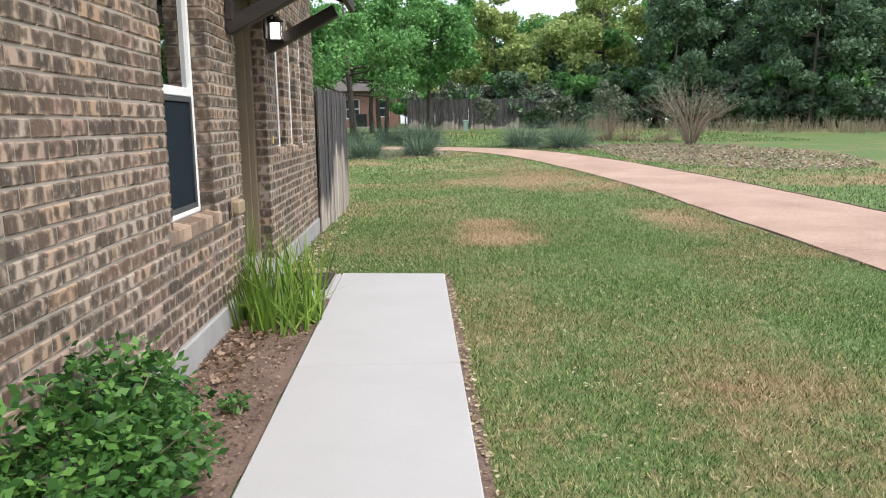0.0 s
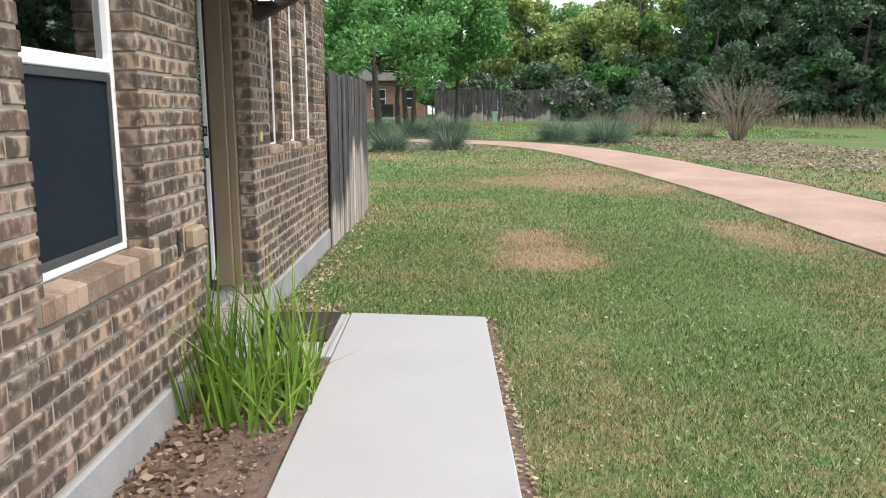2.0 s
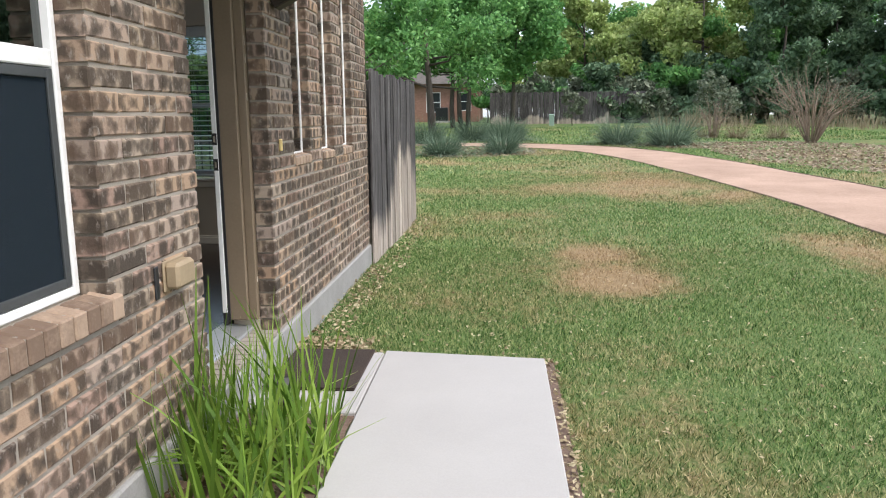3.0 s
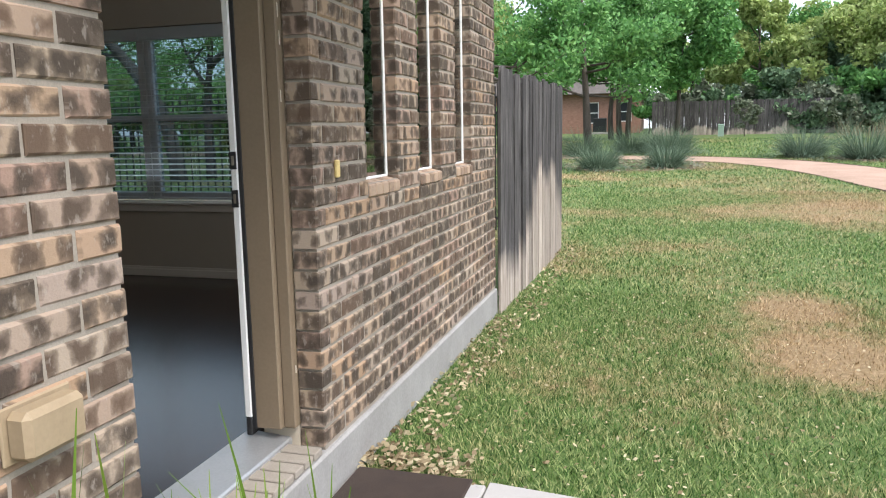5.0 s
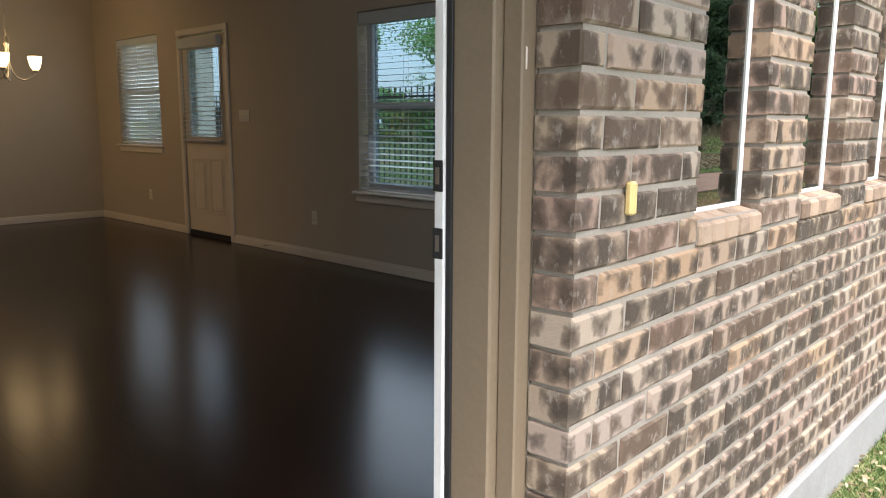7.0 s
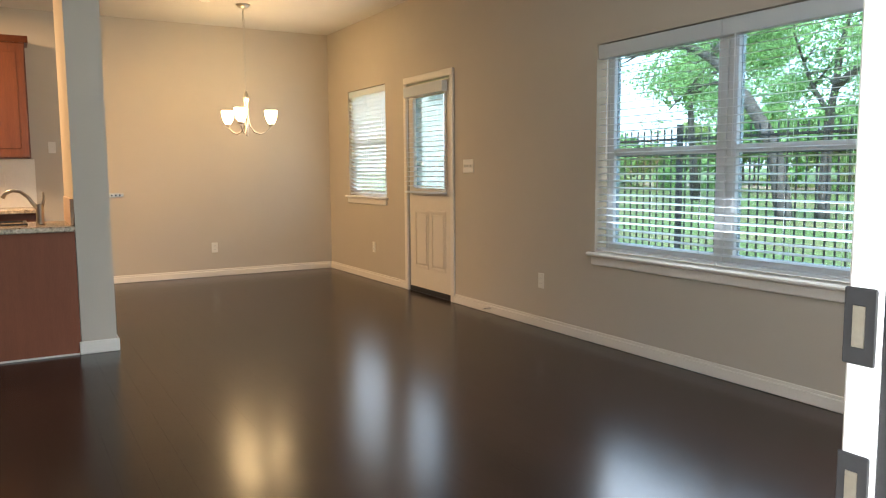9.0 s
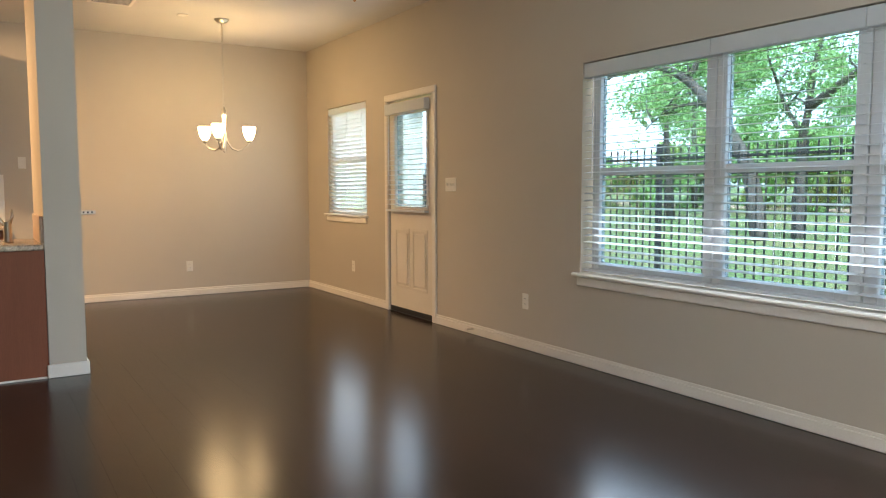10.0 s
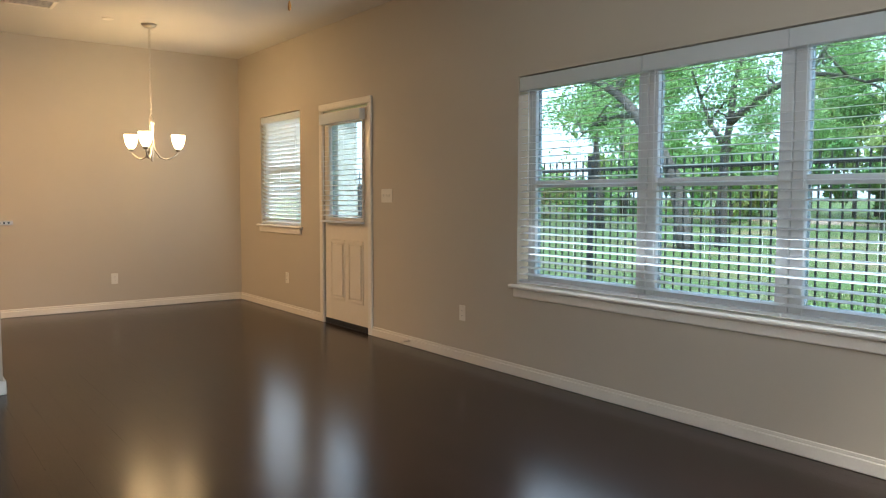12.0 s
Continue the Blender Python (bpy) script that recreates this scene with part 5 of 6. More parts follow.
for i in range(20):
    x, y = -46 + 2.0 * i, 36 + 5 * math.sin(i * 1.7)
    tree(x, y, 3.2 + 1.2 * math.sin(i * 2.3), 2.6, -1.5, (M_YARDLEAF, M_YELLOWOAK, M_YARDLEAF, M_OAK)[i % 4], 1700, 0.19, 760 + i, "understory_shrub", "pale green thicket beyond the yard fence", trunk_r=0.05, lumps=22)


def yard_oak(limbs, clumps, leaves, spread, seed, label):
    """A live oak: heavy dark limbs, given as points and end radii, with leaf clumps about the outer ones."""
    foot = limbs[0][0][0]
    root = thing("oak_tree", (foot[0], foot[1], float(rise(foot[1]))), label, "tree")
    rng = np.random.default_rng(seed)
    bm = bmesh.new()
    cen = []
    for pts, thick, thin in limbs:
        line = smooth_line(pts, 0.25)
        radii = np.linspace(thick, thin, len(line)) * rng.uniform(0.93, 1.07, len(line))
        tube([tuple(p) for p in line], list(radii), 8, bm)
        for f in (0.45, 0.6, 0.72, 0.84, 0.95):
            st = line[int(f * (len(line) - 1))]
            en = st + rng.normal(size=3) * (0.55, 0.5, 0.35) + (0, 0, 0.25)
            tube([tuple(st), tuple((st + en) / 2 + rng.normal(size=3) * 0.08), tuple(en)], [0.035, 0.022, 0.007], 5, bm)
            cen.append(en)
    part("trunk", bm, M_BARK, root, smooth=True)
    cen = np.array(cen + [np.array(c) + rng.normal(size=3) * 0.35 for c in clumps])
    which = rng.integers(0, len(cen), leaves)
    g = rng.normal(size=(leaves, 3))
    g /= np.linalg.norm(g, axis=1)[:, None]
    c = cen[which] + g * (rng.uniform(0, 1, leaves) ** 0.5 * spread)[:, None]
    v, f = leaf_quads(c, 0.05, rng)
    arrays("crown", v, f, M_YARDLEAF, root)


yard_oak([([(-11.5, 20, 0.1), (-11.79, 20, 1.54), (-12.29, 20, 2.43), (-12.85, 20, 3.12), (-13.58, 20, 3.82), (-14.5, 20, 4.25), (-15.59, 20, 4.26), (-16.45, 20, 4.24)], 0.20, 0.035),
          ([(-12.88, 20, 3.15), (-13.57, 20.1, 3.28), (-14.48, 20.2, 3.14), (-15.06, 20.2, 2.75)], 0.06, 0.015),
          ([(-13.58, 20, 3.82), (-13.2, 20.2, 4.6), (-12.6, 20.3, 5.4)], 0.08, 0.02),
          ([(-14.5, 20, 4.25), (-15.0, 20.3, 5.0), (-15.8, 20.5, 5.6)], 0.06, 0.015)],
         [(-15.6, 20, 3.6), (-16.2, 20.3, 3.0), (-14.4, 20.2, 5.0), (-13.0, 20.3, 5.4), (-16.8, 20, 4.6), (-15.8, 20.2, 2.4)], 3200, 0.6, 71, "leaning live oak with heavy dark limbs and thin foliage")
yard_oak([([(-11.3, 21.05, 0.1), (-11.29, 21.05, 1.35), (-11.24, 21.05, 2.42), (-11.14, 21.05, 3.01), (-11.04, 21.05, 3.9), (-10.7, 21.1, 5.2)], 0.15, 0.03),
          ([(-11.14, 21.05, 3.01), (-10.63, 21.05, 3.34), (-10.05, 21.05, 3.68), (-9.37, 21.05, 3.84), (-8.57, 21.05, 3.7), (-7.93, 21.05, 3.41)], 0.10, 0.02),
          ([(-11.24, 21.05, 2.42), (-11.68, 21.05, 3.06), (-12.0, 21.05, 3.81)], 0.07, 0.02),
          ([(-9.37, 21.05, 3.84), (-8.9, 21.2, 4.6), (-8.2, 21.3, 5.2)], 0.05, 0.015)],
         [(-11.5, 20.8, 3.0), (-11.9, 20.9, 3.7), (-11.3, 20.7, 4.3), (-10.7, 20.8, 4.0), (-11.8, 21, 4.7), (-10.9, 20.7, 3.3), (-10.5, 21, 2.7), (-12.1, 21, 3.1), (-7.8, 21, 4.4), (-7.2, 21, 3.7)], 6500, 0.6, 73, "upright live oak with a dense fresh green crown in the yard")
pat = thing("patio_cover", (-12.0, 11.2, 0), "beige patio post with a dark sloping roof", "patio cover")
part("post", boxed(-11.55, -11.15, 10.9, 11.3, -0.05, 2.5, bevel=0.01), M_SIDING, pat)
part("beam", boxed(-12.4, -11.0, 11.0, 11.2, 2.501, 2.75, bevel=0.008), M_DARKWOOD, pat)
bm = bmesh.new()
box(bm, -12.6, -10.9, 9.2, 12.0, 2.76, 2.84, 0.01)
for v in bm.verts:
    v.co.z += (12.0 - v.co.y) * 0.17
part("roof", bm, M_ROOF, pat)


# ---- bricks of the east wall ----
UNIT_V = np.array([(x, y, z) for x in (0, 1) for y in (0, 1) for z in (0, 1)], float)
UNIT_F = [(4, 6, 7, 5), (0, 2, 6, 4), (1, 5, 7, 3), (0, 4, 5, 1), (2, 3, 7, 6)]


def brick_mesh(L, h, d, seed):
    """A brick with chamfered, slightly uneven front edges; front at x = 0, body behind it."""
    rng = np.random.default_rng(seed)
    c = 0.005
    fr = [(0, c, c), (0, L - c, c), (0, L - c, h - c), (0, c, h - c)]
    ed = [(-c, 0, 0), (-c, L, 0), (-c, L, h), (-c, 0, h)]
    bk = [(-d, 0, 0), (-d, L, 0), (-d, L, h), (-d, 0, h)]
    v = np.array(fr + ed + bk) + np.concatenate([rng.uniform(-0.0018, 0.0018, (8, 3)), np.zeros((4, 3))])
    f = [(0, 1, 2, 3)]
    for i in range(4):
        j = (i + 1) % 4
        f += [(i, 4 + i, 4 + j, j), (4 + i, 8 + i, 8 + j, 4 + j)]
    f = np.array(f)
    uv = v[f.ravel()]
    return v, f, np.column_stack([uv[:, 1] - uv[:, 0], uv[:, 2]])


def make_bricks():
    rng = random.Random(8)
    d = 0.088
    full, shared = BRICK_L - 0.010, {}
    allv, allf, alluv, base_i, count = [], [], [], 0, 0
    z, course = FOOT, 0
    while z < WALL_TOP - 0.02:
        h = COURSE - 0.010
        z0, z1 = z + 0.010, z + COURSE
        y = END_S + (0.0 if course % 2 else -BRICK_L / 2)
        spans = [(END_S, END_N)]
        for a, b, lo_, hi_ in east_holes:
            lo2 = lo_ - (0.085 if lo_ > 0.5 else 0)
            if z1 > lo2 + 0.03 and z0 < hi_ - 0.02:
                nxt = []
                ext = 0.05 if (a, b) == S_WIN[:2] and z1 < lo_ + 0.03 else 0.0
                for s, e in spans:
                    if b + ext <= s or a - ext >= e:
                        nxt.append((s, e))
                    else:
                        if a - ext > s:
                            nxt.append((s, a - ext))
                        if b + ext < e:
                            nxt.append((b + ext, e))
                spans = nxt
        for s, e in spans:
            k = math.floor((s - y) / BRICK_L)
            cuts = [s] + [y + (k + i) * BRICK_L for i in range(1, int((e - s) / BRICK_L) + 2) if s + 0.06 < y + (k + i) * BRICK_L < e - 0.06] + [e]
            for b0, b1 in zip(cuts, cuts[1:]):
                if b1 > b0:
                    end0 = b0 if b0 == s else b0 + 0.005
                    end1 = b1 if b1 == e else b1 - 0.005
                    L = end1 - end0
                    px = FACE + rng.uniform(-0.002, 0.002)
                    near = (4.45 < b0 < 5.19 or 6.0 < b0 < 7.45) and z < 1.45
                    if near and count < 300:
                        key = round(L, 2)
                        if key not in shared:
                            v, f, uv = brick_mesh(L, h, d, len(shared))
                            me = bpy.data.meshes.new("brick")
                            me.from_pydata(v.tolist(), [], f.tolist())
                            me.uv_layers.new(name="UVMap").uv.foreach_set("vector", uv.astype(np.float32).ravel())
                            me.materials.append(M_BRICK)
                            shared[key] = me
                        o = new("brick", shared[key])
                        o.parent = wall_east
                        o.location = (px, end0, z0)
                        count += 1
                    else:
                        v, f, uv = brick_mesh(L, h, d, rng.randrange(50))
                        allv.append(v + np.array([px, end0, z0]))
                        allf.append(f + base_i)
                        alluv.append(uv)
                        base_i += len(v)
        z += COURSE
        course += 1
    arrays("bricks", np.concatenate(allv), np.concatenate(allf), M_BRICKS, wall_east, "", "stuff", flat=True, uv=np.concatenate(alluv))


make_bricks()


# ---- from drafting size to true size: the brick courses are 77 mm high ----
for ob in list(scene.objects):
    if ob.parent is None and ob.type in {"MESH", "EMPTY"}:
        ob.matrix_world = Matrix.Translation((0, 0, GROUND)) @ Matrix.Scale(TRUE, 4) @ ob.matrix_world
bpy.context.view_layer.update()

# ---- the room, in true metres ----
NORTH, WEST, SOUTH, CEIL, FLOOR = 9.683, -10.0, 1.71, 3.035, 0.2166
BACK, FACE = -1.5846, -1.3224
BIG = (-5.165, -2.45, 0.838, 2.228)
SMALL = (-9.39, -8.41, 1.125, 2.305)
BDOOR = (-7.906, -7.074, FLOOR - 0.01, 2.24)
solid("wall_north", holed("y", NORTH, NORTH + 0.155, WEST - 0.15, FACE - 0.11, 0.0, 3.6, [BIG, SMALL, BDOOR]), M_WALL, "beige painted wall with three openings", "wall")
solid("wall_west", boxed(WEST - 0.15, WEST, SOUTH - 0.15, NORTH, 0.0, 3.6), M_WALL, "beige painted wall behind the chandelier", "wall")
solid("wall_south", boxed(WEST, BACK, SOUTH - 0.15, SOUTH, 0.0, 3.6), M_WALL, "beige painted wall", "wall")
solid("ceiling", boxed(WEST, BACK, SOUTH, NORTH, CEIL, CEIL + 0.12), M_CEIL, "off-white painted ceiling", "ceiling")
solid("floor_base", boxed(WEST, FACE - 0.33, SOUTH, NORTH, -0.1, FLOOR - 0.014), M_DARKWOOD, "dark subfloor", "floor")
UNITS = [(-5.135, -4.163), (-4.157, -3.313), (-3.307, -2.455)]
for i, (a, b) in enumerate(UNITS):
    sash_window("window_%d" % (i + 5), NORTH + 0.10, "y", a, b, BIG[2] + 0.01, BIG[3], -1, 1.515, "white vinyl hung window looking onto the yard", False, M_TINTED, 0.066)
    blind("y", NORTH + 0.035, (BIG[0] + 0.004 if i == 0 else a - 0.002), b + 0.002, BIG[2] + 0.012, BIG[3] - 0.005, "white slatted window blind, lowered with its slats open", pitch=0.046, valance=0.095)
sash_window("window_8", NORTH + 0.10, "y", SMALL[0] + 0.02, SMALL[1], SMALL[2], SMALL[3], -1, 1.72, "white vinyl window beside the back door", False, M_GLASS)
blind("y", NORTH + 0.035, SMALL[0] + 0.004, SMALL[1] - 0.004, SMALL[2] + 0.01, SMALL[3] - 0.005, "white slatted blind lowered and nearly closed over the small window", tilt=-0.68)


def stool(x0, x1, z, name):
    root = thing(name, ((x0 + x1) / 2, NORTH, z), "white painted window sill with moulded apron", "window sill", kind="structure")
    part("window_sill", boxed(x0 - 0.05, x1 + 0.05, NORTH - 0.045, NORTH - 0.001, z - 0.025, z, bevel=0.008), M_TRIMWHITE, root)
    bm = boxed(x0 - 0.02, x1 + 0.02, NORTH - 0.02, NORTH - 0.0015, z - 0.085, z - 0.026, bevel=0.006)
    part("apron", bm, M_TRIMWHITE, root)
    part("inner_sill", boxed(x0 + 0.002, x1 - 0.002, NORTH + 0.001, NORTH + 0.068, z - 0.02, z, bevel=0.002), M_TRIMWHITE, root)


stool(BIG[0], BIG[1], BIG[2] + 0.004, "trim_big_window")
stool(SMALL[0], SMALL[1], SMALL[2] + 0.004, "trim_small_window")

# baseboards: a flat board with a stepped cap
def baseboard(x0, x1, y0, y1, along):
    bm = boxed(x0, x1, y0, y1, FLOOR, FLOOR + 0.062, bevel=0.004)
    cap = 0.006
    if along == "x":
        box(bm, x0, x1, y1 - (y1 - y0) * 0.55, y1, FLOOR + 0.062, FLOOR + 0.082, 0.003)
    else:
        box(bm, x0, x0 + (x1 - x0) * 0.55, y0, y1, FLOOR + 0.062, FLOOR + 0.082, 0.003)
    solid("baseboard", bm, M_TRIMWHITE, "white painted baseboard with stepped top", "baseboard")


baseboard(WEST, -7.966, NORTH - 0.018, NORTH - 0.001, "x")
baseboard(-7.014, BACK - 0.02, NORTH - 0.018, NORTH - 0.001, "x")
baseboard(WEST + 0.001, WEST + 0.018, 7.0, NORTH - 0.02, "y")

# back door with casing
bd = thing("door_2", (-7.49, NORTH, FLOOR), "off-white half-glazed back door, closed, with raised panels", "door", kind="structure")
for a, b in ((-7.966, -7.906), (-7.074, -7.014)):
    part("casing", boxed(a, b, NORTH - 0.022, NORTH - 0.001, FLOOR, 2.24, bevel=0.006), M_TRIMWHITE, bd)
part("casing", boxed(-7.966, -7.014, NORTH - 0.023, NORTH - 0.001, 2.241, 2.302, bevel=0.006), M_TRIMWHITE, bd)
LX0, LX1, LZ0, LZ1, GY = -7.896, -7.084, FLOOR + 0.052, 2.225, NORTH + 0.03
leaf = part("door_leaf", holed("y", GY - 0.022, GY + 0.022, LX0, LX1, LZ0, LZ1, [(-7.785, -7.195, 1.24, 2.10)]), M_DOORWHITE, bd)
for a, b in ((-7.79, -7.52), (-7.46, -7.19)):
    bm = bmesh.new()
    for p in ((a, b, 1.005, 1.03), (a, b, 0.46, 0.485), (a, a + 0.022, 0.485, 1.005), (b - 0.022, b, 0.485, 1.005)):
        box(bm, p[0], p[1], GY - 0.030, GY - 0.0225, p[2], p[3], 0.0035)
    box(bm, a + 0.035, b - 0.035, GY - 0.033, GY - 0.0225, 0.50, 0.99, 0.009)
    part("panel", bm, M_DOORWHITE, leaf)
bm = bmesh.new()
for p in ((-7.815, -7.165, 1.21, 1.24), (-7.815, -7.165, 2.10, 2.13), (-7.815, -7.785, 1.24, 2.10), (-7.195, -7.165, 1.24, 2.10)):
    box(bm, p[0], p[1], GY - 0.034, GY - 0.0225, p[2], p[3], 0.004)
part("glazing_frame", bm, M_DOORWHITE, leaf)
pane = part("pane", boxed(-7.784, -7.196, GY - 0.003, GY + 0.003, 1.241, 2.099), M_TINTED, leaf)
pane.visible_shadow = False
part("door_sweep", boxed(LX0 + 0.004, LX1 - 0.004, GY - 0.03, GY + 0.01, FLOOR + 0.004, FLOOR + 0.051, bevel=0.003), M_BLACK, leaf, "black door sweep")
# added strip that stops outdoor light leaking below the sweep
part("threshold", boxed(LX0 - 0.008, LX1 + 0.01, NORTH - 0.004, NORTH + 0.15, FLOOR - 0.0095, FLOOR + 0.0035, bevel=0.002), M_BLACK, bd, "unseen black strip added to block light under the back door")
knob = part("door_handle", lathe([(0.03, 0), (0.031, 0.006), (0.012, 0.010), (0.011, 0.035), (0.026, 0.045), (0.029, 0.058), (0.022, 0.070), (0.002, 0.072)], seg=20), M_METAL, leaf, "brushed nickel knob", smooth=True)
knob.matrix_local = pose(-7.84 + 7.49, GY - 0.022 - NORTH, 1.117 - FLOOR, 90, 0, 0)
for z in (0.52, 1.24, 1.97):
    part("hinge", boxed(-7.091, -7.075, GY - 0.036, GY - 0.0225, z - 0.05, z + 0.05, bevel=0.003), M_METAL, bd, "nickel butt hinge")
blind("y", GY - 0.070, -7.87, -7.12, 1.185, 2.205, "white slatted blind with a deep valance fixed over the door glass", pitch=0.046, valance=0.10)

# ---- kitchen side ----
col = solid("wall_wing", boxed(-7.55, -6.666, 6.602, 6.816, FLOOR - 0.02, CEIL), M_WALL, "beige painted wing wall end beside the kitchen counter", "wall")
bm = bmesh.new()
for p in ((-6.666, -6.65, 6.588, 6.832), (-7.55, -6.666, 6.8165, 6.832)):
    box(bm, *p, FLOOR, FLOOR + 0.085, 0.004)
solid("baseboard", bm, M_TRIMWHITE, "white baseboard round the wing wall", "baseboard")

pen = thing("kitchen_peninsula", (-7.0, 5.1, FLOOR), "reddish brown kitchen peninsula with a plain back panel", "kitchen counter")
part("back_panel", boxed(-6.686, -6.666, 3.3, 6.598, FLOOR, 1.028, bevel=0.002), M_PANEL, pen)
part("body", boxed(-7.29, -6.687, 3.3, 6.598, FLOOR + 0.1, 1.028), M_CHERRY, pen)
part("base_strip", boxed(-6.6655, -6.658, 3.3, 6.587, FLOOR, FLOOR + 0.012, bevel=0.002), M_TRIMWHITE, pen)
ct = thing("worktop", (-7.0, 5.1, 1.029), "speckled brown and grey granite worktop", "worktop")
part("slab", boxed(-7.33, -6.64, 3.27, 6.600, 1.029, 1.065, bevel=0.006), M_GRANITE, ct)
part("upstand", boxed(-7.33, -6.69, 6.58, 6.6015, 1.0655, 1.24, bevel=0.003), M_PEACHTILE, ct, "peach stone splashback")
sk = thing("kitchen_sink", (-7.12, 6.0, 1.065), "brown composite sink rim set in the worktop", "sink")
bm = bmesh.new()
for p in ((-7.31, -7.29, 5.68, 6.34), (-6.95, -6.93, 5.68, 6.34), (-7.29, -6.95, 5.68, 5.70), (-7.29, -6.95, 6.32, 6.34)):
    box(bm, *p, 1.0655, 1.077, 0.004)
part("rim", bm, M_BLACK, sk)
fa = thing("kitchen_faucet", (-6.95, 6.415, 1.065), "brushed nickel gooseneck kitchen faucet with side lever", "faucet")
FX, FY, FZ = -6.95, 6.415, 1.0655
part("base", lathe([(0.03, 0), (0.03, 0.012), (0.024, 0.022), (0.022, 0.13), (0.016, 0.14)], (FX, FY, FZ), 16), M_METAL, fa, smooth=True)
pts = [(FX, FY, FZ + 0.10), (FX, FY - 0.03, FZ + 0.13), (FX - 0.005, FY - 0.065, FZ + 0.185), (FX - 0.01, FY - 0.105, FZ + 0.22), (FX - 0.02, FY - 0.15, FZ + 0.228), (FX - 0.03, FY - 0.19, FZ + 0.212), (FX - 0.035, FY - 0.21, FZ + 0.18)]
part("spout", tube(pts, [0.016, 0.014, 0.012, 0.011, 0.011, 0.012, 0.014], 10), M_METAL, fa, smooth=True)
part("lever", tube([(FX, FY + 0.015, FZ + 0.12), (FX, FY + 0.03, FZ + 0.17), (FX, FY + 0.025, FZ + 0.215)], [0.012, 0.010, 0.007], 8), M_METAL, fa, smooth=True)

for y0, y1 in ((5.75, 6.46), (5.05, 5.748)):
    cab = thing("wall_cabinet", (WEST + 0.17, (y0 + y1) / 2, 1.55), "cherry-stained wall cabinet with a crown moulding", "cabinet", "wall cabinets")
    part("body", boxed(WEST + 0.001, WEST + 0.33, y0, y1, 1.555, 2.655, bevel=0.002), M_CHERRY, cab)
    dr = part("cabinet_door", boxed(WEST + 0.331, WEST + 0.35, y0 + 0.01, y1 - 0.01, 1.565, 2.64, bevel=0.004), M_CHERRY, cab)
    part("door_panel", boxed(WEST + 0.3505, WEST + 0.356, y0 + 0.08, y1 - 0.08, 1.645, 2.56, bevel=0.005), M_CHERRY, dr)
    bm = boxed(WEST + 0.001, WEST + 0.37, y0 - 0.0, y1 + (0.03 if y1 > 6 else 0.0), 2.655, 2.715)
    for v in bm.verts:
        if v.co.z < 2.67 and v.co.x > WEST + 0.2:
            v.co.x -= 0.03
    part("crown_moulding", bm, M_CHERRY, cab)
bc = thing("base_cabinet", (WEST + 0.3, 5.2, FLOOR), "cherry-stained base cabinets along the kitchen wall", "cabinet")
part("body", boxed(WEST + 0.001, WEST + 0.60, 4.0, 6.47, FLOOR, 1.028, bevel=0.003), M_CHERRY, bc)
wt = thing("worktop", (WEST + 0.3, 5.2, 1.029), "granite worktop along the kitchen wall", "worktop")
part("slab", boxed(WEST + 0.001, WEST + 0.64, 4.0, 6.49, 1.029, 1.065, bevel=0.005), M_GRANITE, wt)
ts = thing("backsplash", (WEST, 5.2, 1.065), "pale tiled backsplash under the wall cabinets", "backsplash", kind="structure")
for k in range(5):
    part("tile", boxed(WEST + 0.0005, WEST + 0.008, 3.96 + k * 0.508, 3.96 + k * 0.508 + 0.503, 1.0655, 1.55, bevel=0.002), M_TILE, ts)


def plate(name, at, w, h, face, label, toggles=0, sockets=0, mat=M_PLASTIC):
    """A wall plate: face is the axis it looks along, '-y' or '+x'."""
    root = thing(name, at, label, "switch" if toggles else "outlet")
    x, y, z = at

    def pc(nm, u0, u1, d0, d1, z0, z1, m, bev=0.0015):
        if face == "-y":
            part(nm, boxed(x + u0, x + u1, y - d1, y - d0, z + z0, z + z1, bevel=bev), m, root)
        else:
            part(nm, boxed(x + d0, x + d1, y + u0, y + u1, z + z0, z + z1, bevel=bev), m, root)

    pc("plate", -w / 2, w / 2, 0.0005, 0.007, -h / 2, h / 2, mat, 0.003)
    for k in range(toggles):
        u = (k - (toggles - 1) / 2) * 0.046
        pc("toggle", u - 0.005, u + 0.005, 0.0072, 0.016, -0.010, 0.012, mat)
    for k in range(sockets):
        zc = (k - 0.5) * 0.04
        pc("socket", -0.016, 0.016, 0.0072, 0.0092, zc - 0.014, zc + 0.014, mat)
        for u in (-0.006, 0.006):
            pc("slot", u - 0.001, u + 0.001, 0.0093, 0.0098, zc - 0.004, zc + 0.005, M_BLACK, 0)


plate("light_switch", (-6.785, NORTH, 1.44), 0.165, 0.115, "-y", "almond triple light switch plate on the wall", toggles=3)
plate("wall_outlet", (-5.754, NORTH, 0.573), 0.07, 0.115, "-y", "almond wall outlet above the baseboard", sockets=2)
plate("wall_outlet", (-8.738, NORTH, 0.577), 0.07, 0.115, "-y", "almond wall outlet under the small window", sockets=2)
plate("wall_outlet", (WEST, 8.258, 0.546), 0.07, 0.115, "+x", "almond wall outlet on the end wall", sockets=2)
plate("light_switch", (WEST, 6.661, 1.67), 0.07, 0.115, "+x", "almond single light switch by the kitchen", toggles=1)
plate("wall_outlet", (WEST + 0.008, 6.17, 1.34), 0.115, 0.115, "+x", "almond double wall outlet on the backsplash", sockets=2)
ob = thing("wall_bracket", (WEST, 7.24, 1.167), "small dark horizontal metal bracket on the wall", "bracket")
part("plate", boxed(WEST + 0.0005, WEST + 0.01, 7.162, 7.319, 1.147, 1.187, bevel=0.003), M_METAL, ob)
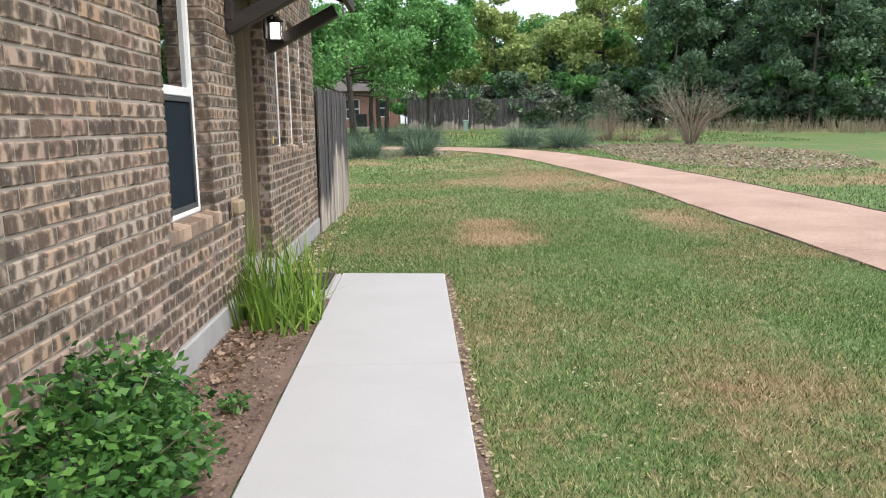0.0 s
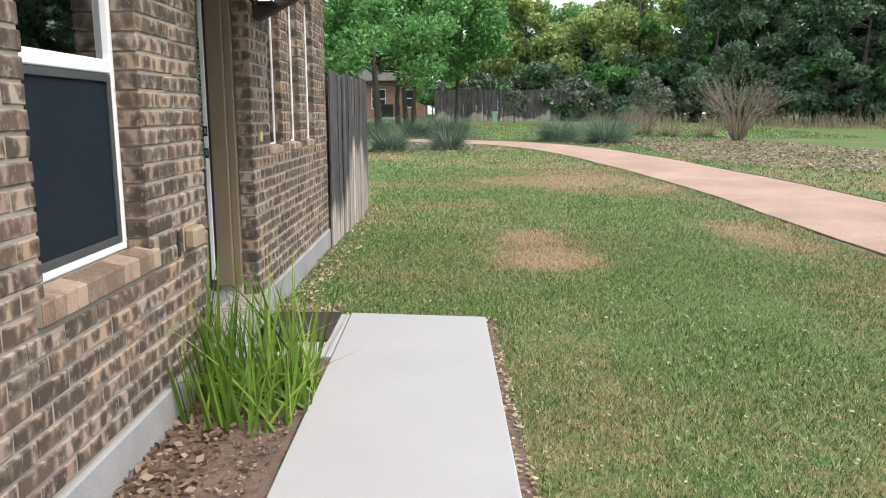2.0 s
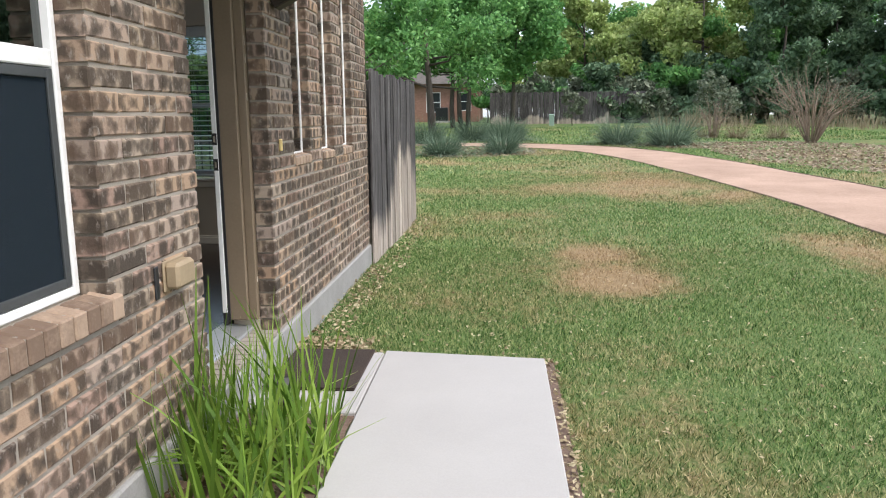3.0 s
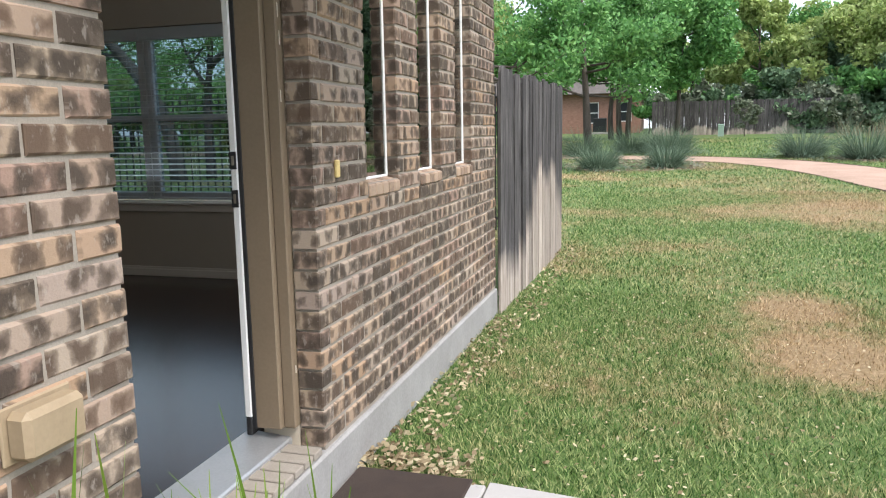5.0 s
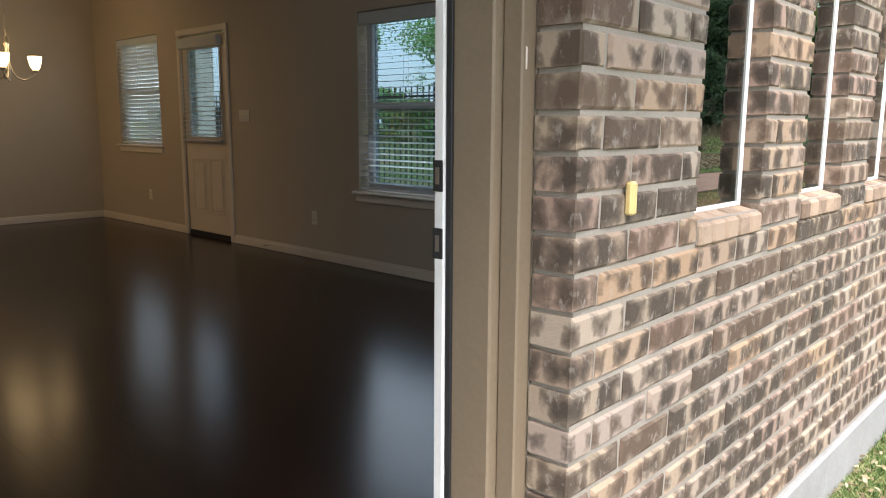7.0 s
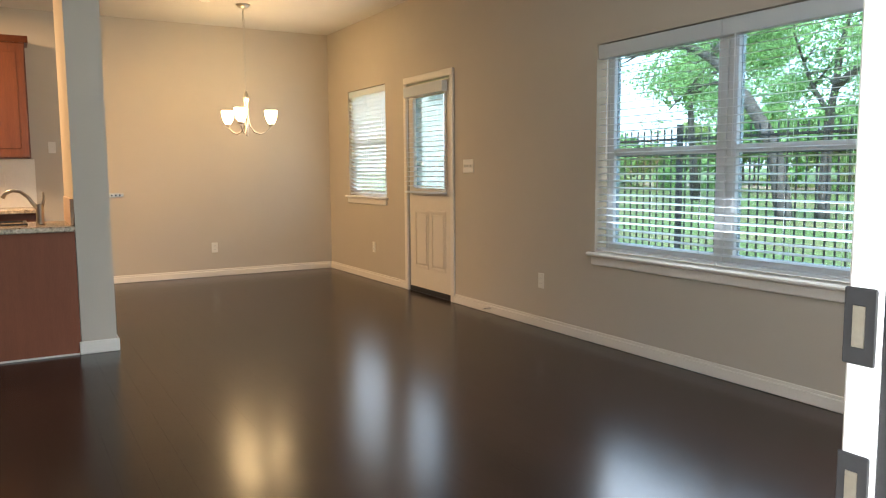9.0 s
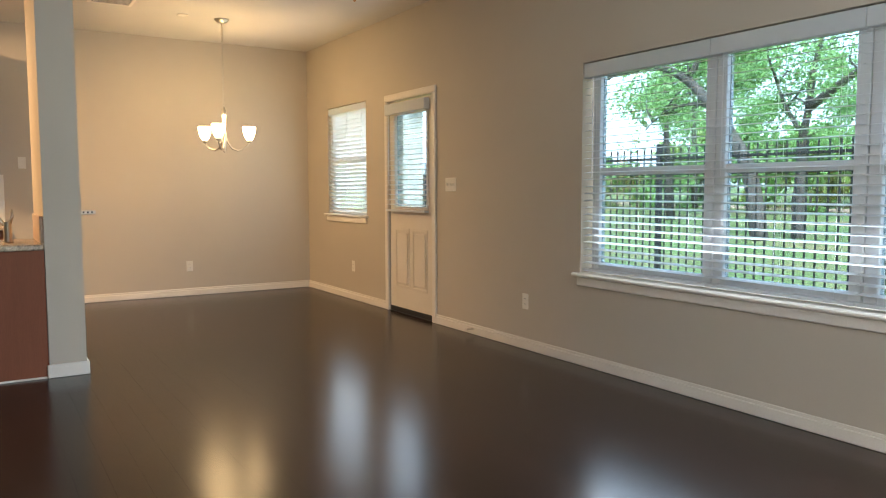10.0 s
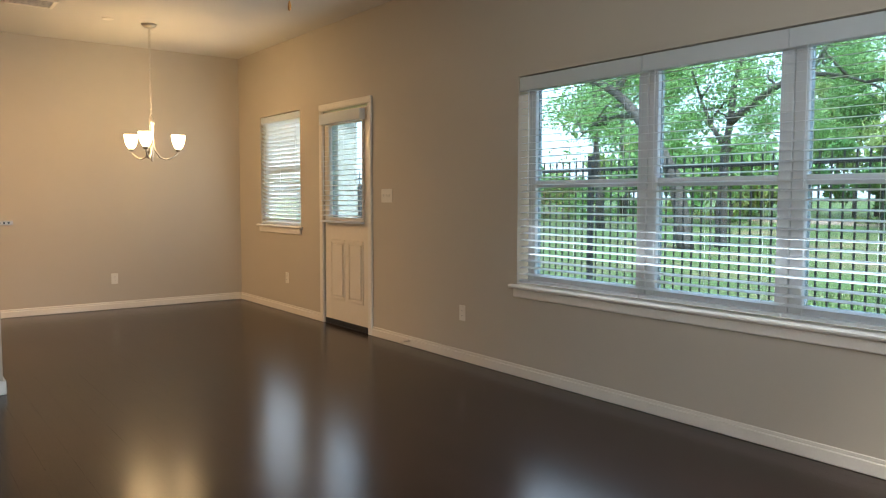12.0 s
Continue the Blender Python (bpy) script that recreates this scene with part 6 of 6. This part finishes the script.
for y in (7.20, 7.24, 7.28):
    part("screw", boxed(WEST + 0.0102, WEST + 0.014, y - 0.008, y + 0.008, 1.158, 1.176, bevel=0.002), M_BLACK, ob)
ob = thing("door_stop", (-6.42, NORTH, FLOOR + 0.05), "small spring door stop on the baseboard", "door stop")
part("spring", tube([(-6.42, NORTH - 0.018, FLOOR + 0.045), (-6.42, NORTH - 0.085, FLOOR + 0.047)], 0.006, 8), M_METAL, ob)
part("tip", tube([(-6.42, NORTH - 0.085, FLOOR + 0.047), (-6.42, NORTH - 0.10, FLOOR + 0.047)], 0.008, 8), M_TRIMWHITE, ob)

# ceiling fittings
vent = thing("ceiling_vent", (-8.530, 7.315, CEIL), "white ceiling air register with dark slots", "air vent")
bm = bmesh.new()
for p in ((-8.680, -8.380, 7.145, 7.175), (-8.680, -8.380, 7.475, 7.505), (-8.680, -8.650, 7.175, 7.475), (-8.410, -8.380, 7.175, 7.475)):
    box(bm, *p, CEIL - 0.010, CEIL - 0.0005, 0.002)
part("frame", bm, M_TRIMWHITE, vent)
part("backing", boxed(-8.650, -8.410, 7.175, 7.475, CEIL - 0.002, CEIL - 0.0004), M_BLACK, vent)
for k in range(7):
    x = -8.640 + k * 0.036
    part("slat", beam((x, 7.177, CEIL - 0.006), (x, 7.473, CEIL - 0.006), 0.014, 0.002, 0), M_TRIMWHITE, vent)
sm = thing("sprinkler_cover", (-8.78, 7.975, CEIL), "small flat round cover plate on the ceiling", "ceiling disc")
part("disc", lathe([(0.045, -0.008), (0.05, -0.004), (0.05, -0.0005)], (-8.78, 7.975, CEIL), 20), M_TRIMWHITE, sm)
pc_ = thing("pull_chain", (-5.3, 8.10, CEIL), "ceiling pull chain with an amber wooden knob", "pull chain")
part("canopy", lathe([(0.02, -0.05), (0.06, -0.03), (0.065, -0.0005)], (-5.3, 8.10, CEIL), 20), M_METAL, pc_, smooth=True)
part("chain", tube([(-5.3, 8.10, CEIL - 0.05), (-5.3, 8.10, 2.505)], 0.0018, 6), M_METAL, pc_)
part("knob", lathe([(0.002, 0.0), (0.008, 0.006), (0.010, 0.022), (0.006, 0.045), (0.003, 0.055)], (-5.3, 8.10, 2.45), 12), surface("amber_wood", (0.40, 0.16, 0.03), (0.55, 0.24, 0.06), 8, 60, 0.4), pc_, smooth=True)

# chandelier
CX, CY = -8.79, 8.34
ch = thing("chandelier", (CX, CY, CEIL), "brushed nickel chandelier with three lit frosted bowl shades", "chandelier")
part("canopy", lathe([(0.012, -0.045), (0.05, -0.03), (0.07, -0.006), (0.07, -0.0005)], (CX, CY, CEIL), 24), M_METAL, ch, smooth=True)
link_mesh = None
z, k = CEIL - 0.05, 0
while z > 2.19:
    if link_mesh is None:
        bm = bmesh.new()
        ring = [(0.010 * math.cos(t), 0, 0.021 * math.sin(t)) for t in np.linspace(0, 2 * math.pi, 13)]
        tube(ring, 0.0028, 5, bm)
        link_mesh = part("chain_link", bm, M_METAL, ch, smooth=True)
        link_mesh.location = (0, 0, z - CEIL)
        for v in link_mesh.data.vertices:
            v.co += Vector((CX, CY, CEIL))
    else:
        o = new("chain_link", link_mesh.data)
        o.parent = ch
        o.location = (0, 0, z - CEIL)
        o.rotation_euler = (0, 0, radians(90 * (k % 2) + 20))
    z -= 0.034
    k += 1
part("stem", lathe([(0.004, 0.40), (0.010, 0.385), (0.022, 0.37), (0.026, 0.33), (0.024, 0.31), (0.016, 0.30), (0.017, 0.18), (0.020, 0.06), (0.012, 0.02), (0.008, -0.02), (0.014, -0.03), (0.004, -0.045)], (CX, CY, 1.80), 20), M_METAL, ch, smooth=True)
for ang in (92, 212, 332):
    a = radians(ang)
    d = Vector((math.cos(a), math.sin(a), 0))
    o = Vector((CX, CY, 0))
    path = [o + d * r + Vector((0, 0, z)) for r, z in ((0.012, 1.95), (0.03, 1.86), (0.075, 1.80), (0.13, 1.782), (0.19, 1.80), (0.235, 1.84), (0.25, 1.868))]
    part("arm", tube(path, 0.008, 10), M_METAL, ch, smooth=True)
    tip = o + d * 0.25
    part("cup", lathe([(0.010, -0.012), (0.024, -0.006), (0.028, 0.010), (0.020, 0.016)], (tip.x, tip.y, 1.872), 18), M_METAL, ch, smooth=True)
    part("shade", lathe([(0.026, 0.0), (0.045, 0.03), (0.058, 0.075), (0.064, 0.13), (0.060, 0.13), (0.052, 0.07), (0.036, 0.03), (0.018, 0.012)], (tip.x, tip.y, 1.888), 24), M_SHADE, ch, "lit frosted glass bowl shade", smooth=True)
    lamp("chandelier_bulb", "POINT", Matrix.Translation((tip.x, tip.y, 2.06)), 0.46, (1.0, 0.70, 0.34), radius=0.05)
lamp("kitchen_ceiling_light", "AREA", look((-8.6, 5.1, CEIL - 0.03), (-8.6, 5.1, 0)), 11.5, (1.0, 0.64, 0.33), size=(1.2, 0.4))
kl = thing("kitchen_ceiling_lamp", (-8.6, 5.1, CEIL), "flat white ceiling lamp in the kitchen", "ceiling lamp")
part("housing", boxed(-9.25, -7.95, 4.85, 5.35, CEIL - 0.02, CEIL - 0.0005, bevel=0.005), M_TRIMWHITE, kl)

# ---- floor planks ----
floor = tagged(new("floor"), "dark brown glossy wood plank floor", "floor", kind="structure")
floor.location = (0, 0, FLOOR)


def make_planks():
    rng = random.Random(12)
    w, gap = 0.127, 0.0005
    meshes = {}
    for L in (0.6, 0.9, 1.2, 1.5):
        bm = boxed(0, L - gap, 0, w - gap, -0.013, 0.0)
        me = bpy.data.meshes.new("plank")
        bm.to_mesh(me)
        bm.free()
        me.materials.append(M_PLANK)
        meshes[L] = me
    rest, count = bmesh.new(), 0
    y = SOUTH + 0.002
    while y < NORTH - 0.01:
        x = BACK - 0.06 + 0.0
        x -= 0.0
        while x > WEST + 0.02:
            L = rng.choice((0.6, 0.9, 1.2, 1.5))
            x0 = x - L
            wide = min(w, NORTH - y)
            if x0 >= WEST and wide == w and y > 5.3 and count < 300:
                o = new("plank", meshes[L])
                o.parent = floor
                o.location = (x0, y, 0)
                count += 1
            else:
                box(rest, max(x0, WEST), x - gap, y, y + wide - gap, FLOOR - 0.013, FLOOR)
            x = x0
        y += w
    part("planks", rest, M_PLANK, floor, kind="stuff")


make_planks()
